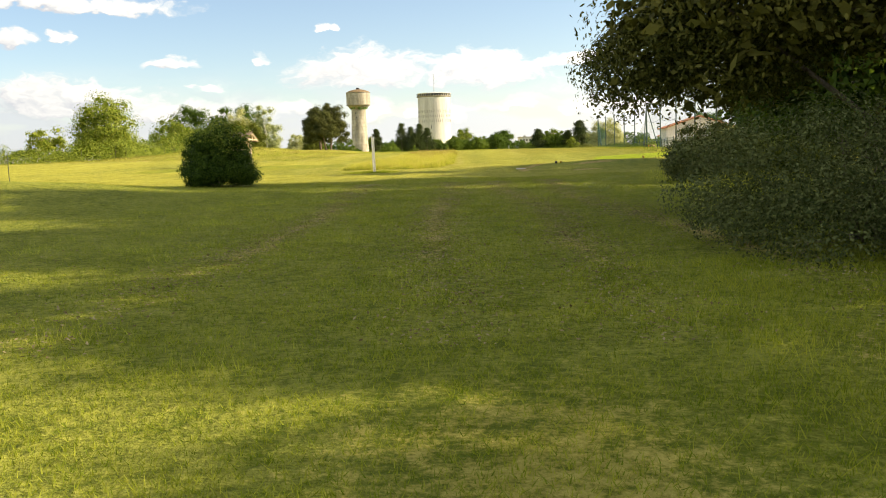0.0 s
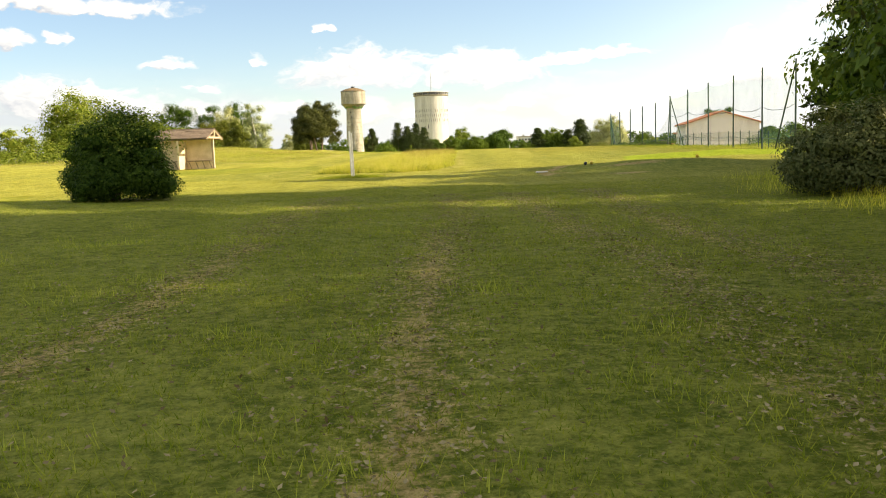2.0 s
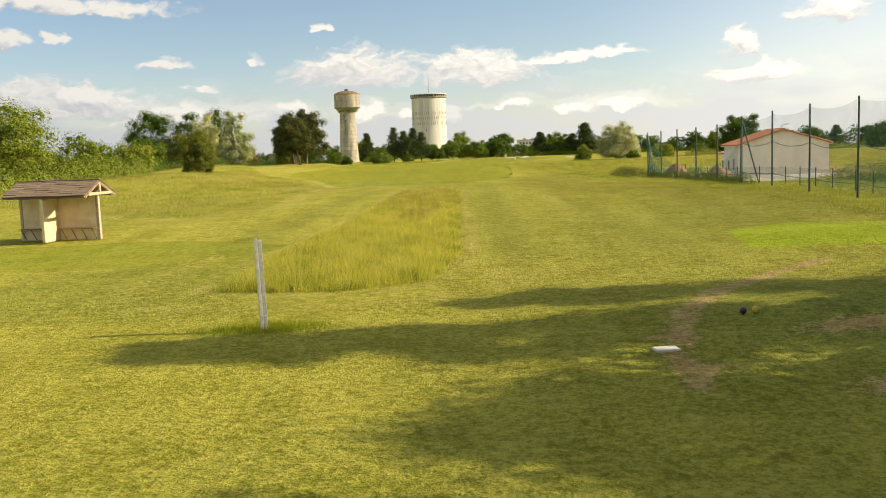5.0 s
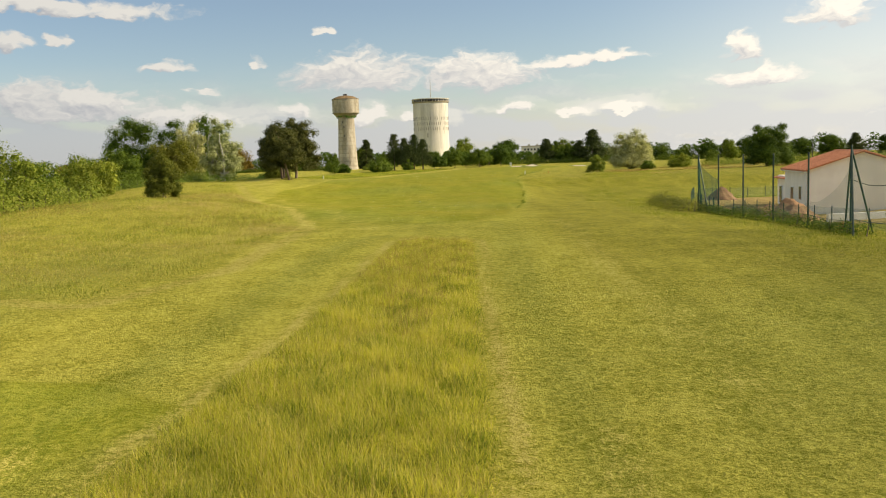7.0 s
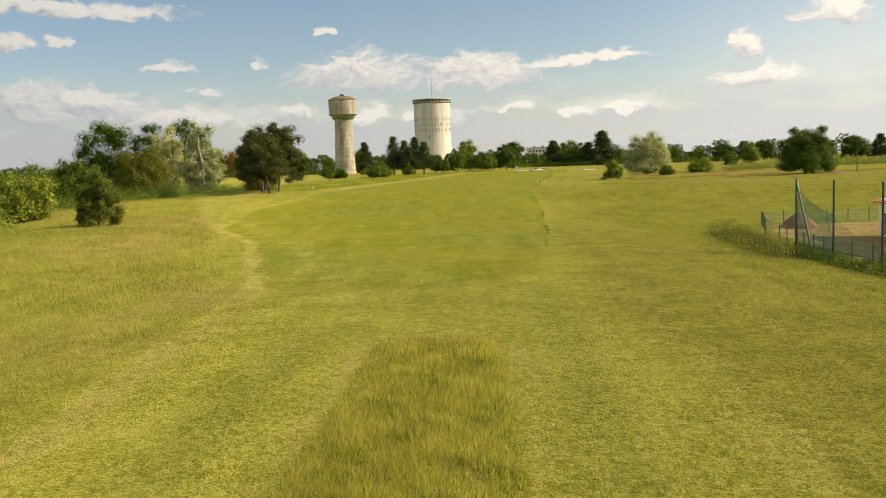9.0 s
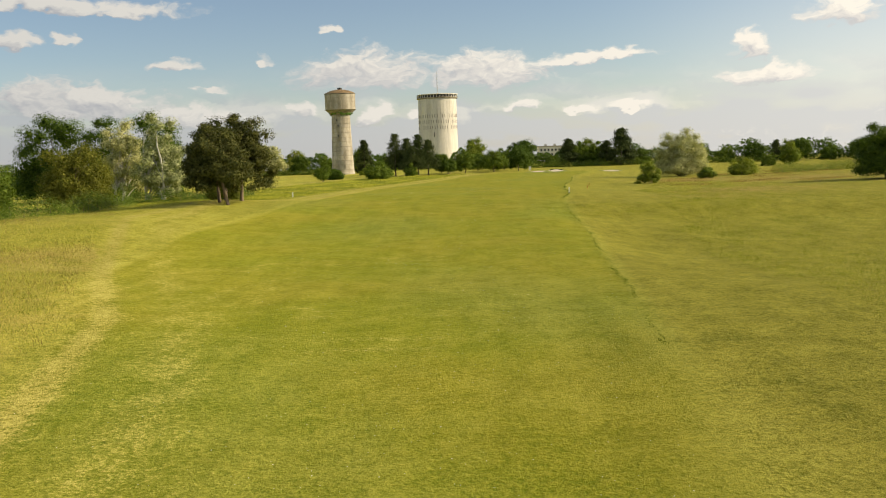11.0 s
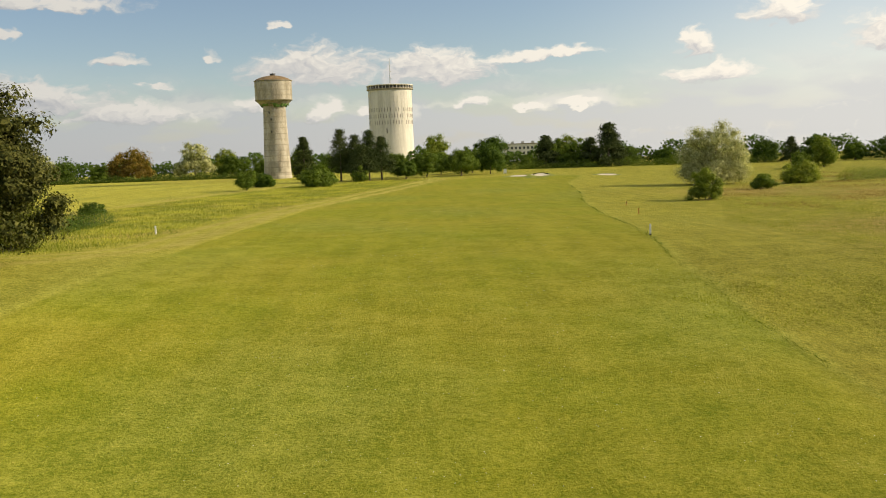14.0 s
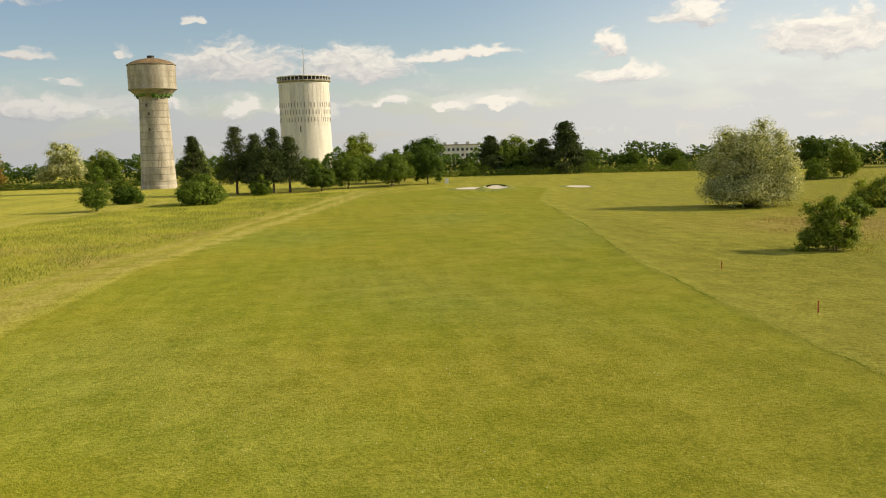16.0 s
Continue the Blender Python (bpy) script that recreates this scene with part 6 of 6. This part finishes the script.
def grow_grass():
    rng = np.random.default_rng(77)
    n = 520000
    y = 1.5 + 44 * rng.uniform(0, 1, n) ** 1.15
    x = rng.normal(size=n) * (3.2 + 0.14 * y) + 0.8
    clump = np.sin(x * 2.1 + 1.3 * np.sin(y * 1.7)) * np.sin(y * 2.4 + np.sin(x * 1.1)) + 0.6 * np.sin(x * 6.3 + y * 2) * np.sin(y * 5.1 - x)
    c = cover(x, y)
    keep = rng.uniform(-1.3, 1.2, n) < clump * 0.7 + 0.25 - 1.6 * np.clip(c[:, 2] - 0.25, 0, 1)
    blades("lawn_grass", x[keep], y[keep], 0.052, 0.010, GRASS_SHORT, "short mown grass blades", 1, 0.6)
    # seeding tufts in the lawn
    t = 130
    cx, cy = rng.uniform(-8, 6, t), rng.uniform(4, 34, t)
    who = rng.integers(0, t, 7500)
    blades("grass_tuft", cx[who] + rng.normal(size=7500) * 0.22, cy[who] + rng.normal(size=7500) * 0.16, 0.13, 0.009, GRASS_LONG, "longer tufts left in the lawn", 2, 0.35)
    # tall grass island
    n = 105000
    x, y = rng.uniform(-7.5, 2.2, n), rng.uniform(63.5, 112.3, n)
    d = inside(x, y, ISLAND)
    keep = d + rng.normal(size=n) * 0.12 > 0.05
    x, y = x[keep], y[keep]
    tall = 0.4 + 0.15 * np.sin(x * 1.1 + y * 0.5) * np.sin(y * 0.8) + 0.13 * np.sin(x * 3.1 + np.sin(y * 2.3)) * np.sin(y * 2.9)
    tall = tall * np.clip(1.1 - (y - 66) / 70, 0.45, 1) * np.clip(inside(x, y, ISLAND) / 0.9 + 0.45, 0.45, 1)
    blades("tall_grass", x, y, tall, 0.017, GRASS_LONG, "tall uncut yellow-green grass island", 3, 0.5)
    k = rng.uniform(size=len(x)) < 0.34
    blades("tall_grass", x[k], y[k], tall[k] * 1.3 + 0.04, 0.012, GRASS_DRY, "tall seeding grass heads", 4, 0.25)
    k = (rng.uniform(size=len(x)) < 0.12) & (y > 90 + 6 * np.sin(x * 1.3))
    blades("tall_grass", x[k], y[k], tall[k] * 1.5 + 0.12, 0.016, GRASS_RUST, "pinkish seed heads over the tall grass", 19, 0.25)
    mixed = np.sin(x * 1.9 + np.sin(y * 0.9)) * np.sin(y * 1.3 + 0.7 * np.sin(x)) + rng.normal(size=len(x)) * 0.25
    k = mixed > 0.2
    blades("tall_grass", x[k] + 0.02, y[k], tall[k] * 0.8, 0.022, LEAF_FRESH, "greener tufts in the tall grass", 9, 0.4)
    # rough on both sides
    for name, box_, poly, n, h, wd in (("rough_left", (-75, -10, 88, 260), ROUGH_LEFT, 280000, 0.24, 0.018), ("rough_right", (14, 62, 70, 330), ROUGH_RIGHT, 230000, 0.2, 0.018)):
        x, y = rng.uniform(box_[0], box_[1], n), rng.uniform(box_[2], box_[3], n)
        d = inside(x, y, poly)
        plot = inside(x, y, [(28.5, 122), (60, 118), (62, 166), (33, 170), (30, 160)])
        near = rng.uniform(0, 1, n) < np.clip(1.25 - (np.abs(x) - 10) / 55, 0.1, 1)
        keep = (d > rng.uniform(-0.2, 0.8, n)) & (plot < 0) & near
        x, y = x[keep], y[keep]
        tall = h * (1 + 0.35 * np.sin(x * 0.7 + 1.3 * np.sin(y * 0.4)) * np.sin(y * 0.55)) * np.clip(inside(x, y, poly) / 3 + 0.35, 0.3, 1)
        k = rng.uniform(size=len(x)) < (0.78 if name == "rough_right" else 0.5) + 0.3 * np.sin(x * 0.23 + y * 0.11) * np.sin(y * 0.17)
        blades("rough_grass", x[k], y[k], tall[k], wd, GRASS_SHORT if name == "rough_right" else GRASS_LONG, "long uncut rough grass", 5, 0.6)
        patch = np.sin(x * 0.55 + 1.4 * np.sin(y * 0.31)) * np.sin(y * 0.47 + 1.2 * np.sin(x * 0.29)) + 0.5 * np.sin(x * 1.7 + y) * np.sin(y * 1.4 - x * 0.6) + rng.normal(size=len(x)) * 0.2
        g = patch > 0.3
        blades("rough_grass", x[g] + 0.03, y[g], tall[g] * 0.95, wd * 1.1, LEAF_FRESH, "greener tufts in the rough", 15, 0.45)
        blades("rough_grass", x[~k], y[~k], tall[~k] * 1.15, wd, GRASS_DRY, "dry seeding rough grass", 6, 0.5)
    # far rough on the left
    n = 150000
    x, y = rng.uniform(-66, 6, n), rng.uniform(255, 470, n)
    d = inside(x, y, ROUGH_LEFT)
    keep = d > rng.uniform(-0.5, 3, n)
    x, y = x[keep], y[keep]
    patch = np.sin(x * 0.35 + 1.4 * np.sin(y * 0.17)) * np.sin(y * 0.27 + 1.2 * np.sin(x * 0.19)) + rng.normal(size=len(x)) * 0.35
    g = patch > -0.1
    blades("rough_grass", x[g], y[g], 0.34, 0.05, LEAF_FRESH, "long green rough grass", 16, 0.4)
    blades("rough_grass", x[~g], y[~g], 0.34, 0.045, GRASS_LONG, "long yellowing rough grass", 17, 0.4)
    # russet seed heads in drifts
    for x0, x1, y0, y1, n, wd in ((46, 112, 285, 425, 60000, 0.05), (-50, -14, 96, 215, 36000, 0.022)):
        x, y = rng.uniform(x0, x1, n), rng.uniform(y0, y1, n)
        drift = np.sin(x * 0.21 + 1.3 * np.sin(y * 0.09)) * np.sin(y * 0.16 + 1.1 * np.sin(x * 0.13)) + 0.4 * np.sin(x * 0.8 + y * 0.5) * np.sin(y * 0.7) + rng.normal(size=n) * 0.25
        keep = (drift > 0.35) & (np.maximum(inside(x, y, ROUGH_LEFT), inside(x, y, ROUGH_RIGHT)) > 0.5)
        blades("rough_grass", x[keep], y[keep], 0.34, wd, GRASS_RUST, "drifts of russet seeding grass", 18, 0.35)
    # edge of the wood, round the bushes
    n = 26000
    x, y = rng.uniform(4, 18, n), rng.uniform(6, 44, n)
    edge = x - (6.3 + 0.1 * y + 0.6 * np.sin(y * 0.8))
    keep = (edge > rng.uniform(-0.6, 1.2, n)) & ~((np.abs(x - 7.1) < 3.0) & (np.abs(y - 13) < 3.0) & (x > 6.0))
    blades("verge_grass", x[keep], y[keep], 0.26 + 0.12 * np.clip(edge[keep], 0, 2), 0.014, GRASS_LONG, "long grass along the wood's edge", 7, 0.35)
    # tufted seam where the fairway cut ends
    edge = [(5.0, 130), (8.3, 153.8), (10.4, 173), (13.2, 206), (14.8, 240), (18.4, 262), (20.8, 287), (25.7, 327), (31, 356), (40, 420)]
    n = 11000
    y = rng.uniform(148, 400, n)
    x = np.interp(y, [q[1] for q in edge], [q[0] for q in edge]) + rng.normal(size=n) * 0.1 + 0.12 * np.sin(y * 0.35) + 0.1 * np.sin(y * 1.3)
    keep = np.sin(y * 0.23) + 0.6 * np.sin(y * 0.9) + rng.normal(size=n) * 0.7 > 0.0
    blades("seam_grass", x[keep], y[keep], 0.075, 0.026, LEAF_MID, "thin line of darker uncut grass along the fairway", 12, 0.6)
    # ragged growth on the bank
    n = 16000
    x, y = rng.uniform(11, 42, n), 229 + rng.normal(size=n) * 3.4
    y = y + 0.12 * (x - 14)
    keep = np.sin(x * 0.9 + np.sin(y * 0.7)) * np.sin(y * 1.1 + x * 0.3) + rng.normal(size=n) * 0.4 > 0.1
    blades("bank_grass", x[keep], y[keep], 0.15, 0.022, GRASS_SHORT, "ragged darker grass on the bank", 20, 0.6)
    # lush grass round the twin post
    n = 5000
    x, y = -4.3 + rng.normal(size=n) * 0.75, 58.6 + rng.normal(size=n) * 0.32
    blades("grass_tuft", x, y, 0.14, 0.014, GRASS_SHORT, "lush uncut grass round the twin post", 13, 0.5)
    # daisies and clover heads on the fairway
    n = 9000
    y = 128 + 190 * rng.uniform(0, 1, n)
    x = rng.normal(size=n) * 9 - 1
    keep = (np.sin(x * 0.5 + y * 0.21) * np.sin(y * 0.33 - x * 0.2) + rng.normal(size=n) * 0.5 > 0) & (inside(x, y, FAIRWAY) > 0.5)
    p = np.stack([x, y, lie(x, y) + 0.03], -1)[keep]
    me = leaf_mesh("daisies", p, np.tile((0, 0, 2.0), (len(p), 1)), 0.03, PAINT_WHITE, rng, 0.9, 0.3)
    tagged(new("daisies", me), "small white daisies dotted over the fairway", "flowers", kind="stuff")
    n = 30000
    x, y = rng.uniform(2.0, 7.5, n), rng.uniform(2.5, 10.5, n)
    keep = (x - 2.4 - 0.2 * np.sin(y * 1.3) > rng.uniform(-0.5, 2.5, n)) & (np.sin(x * 2.3 + y) * np.sin(y * 1.9 - x) + rng.normal(size=n) * 0.5 > -0.1)
    blades("verge_grass", x[keep], y[keep], 0.11, 0.009, GRASS_SHORT, "long green grass beside the thicket", 8, 0.5)
    # fallen leaves
    n = 40000
    y = 5.5 + 34.5 * rng.uniform(0, 1, n) ** 0.85
    x = rng.normal(size=n) * 4.5 + 1.2
    pull = rng.choice([-2.6, 0.75, 3.1, 5.2], n)
    close = rng.uniform(size=n) < 0.7
    x = np.where(close, pull + 0.25 * np.sin(y * 0.21 + pull) + rng.normal(size=n) * 0.4, x)
    p = np.stack([x, y, lie(x, y) + 0.035], -1)
    me = leaf_mesh("fallen_leaves", p, np.tile((0, 0, 1.6), (n, 1)), 0.042, LEAF_LITTER, rng, 0.55, 0.5)
    tagged(new("fallen_leaves", me), "dry pale leaves scattered over the lawn", "leaves", kind="stuff")


grow_grass()
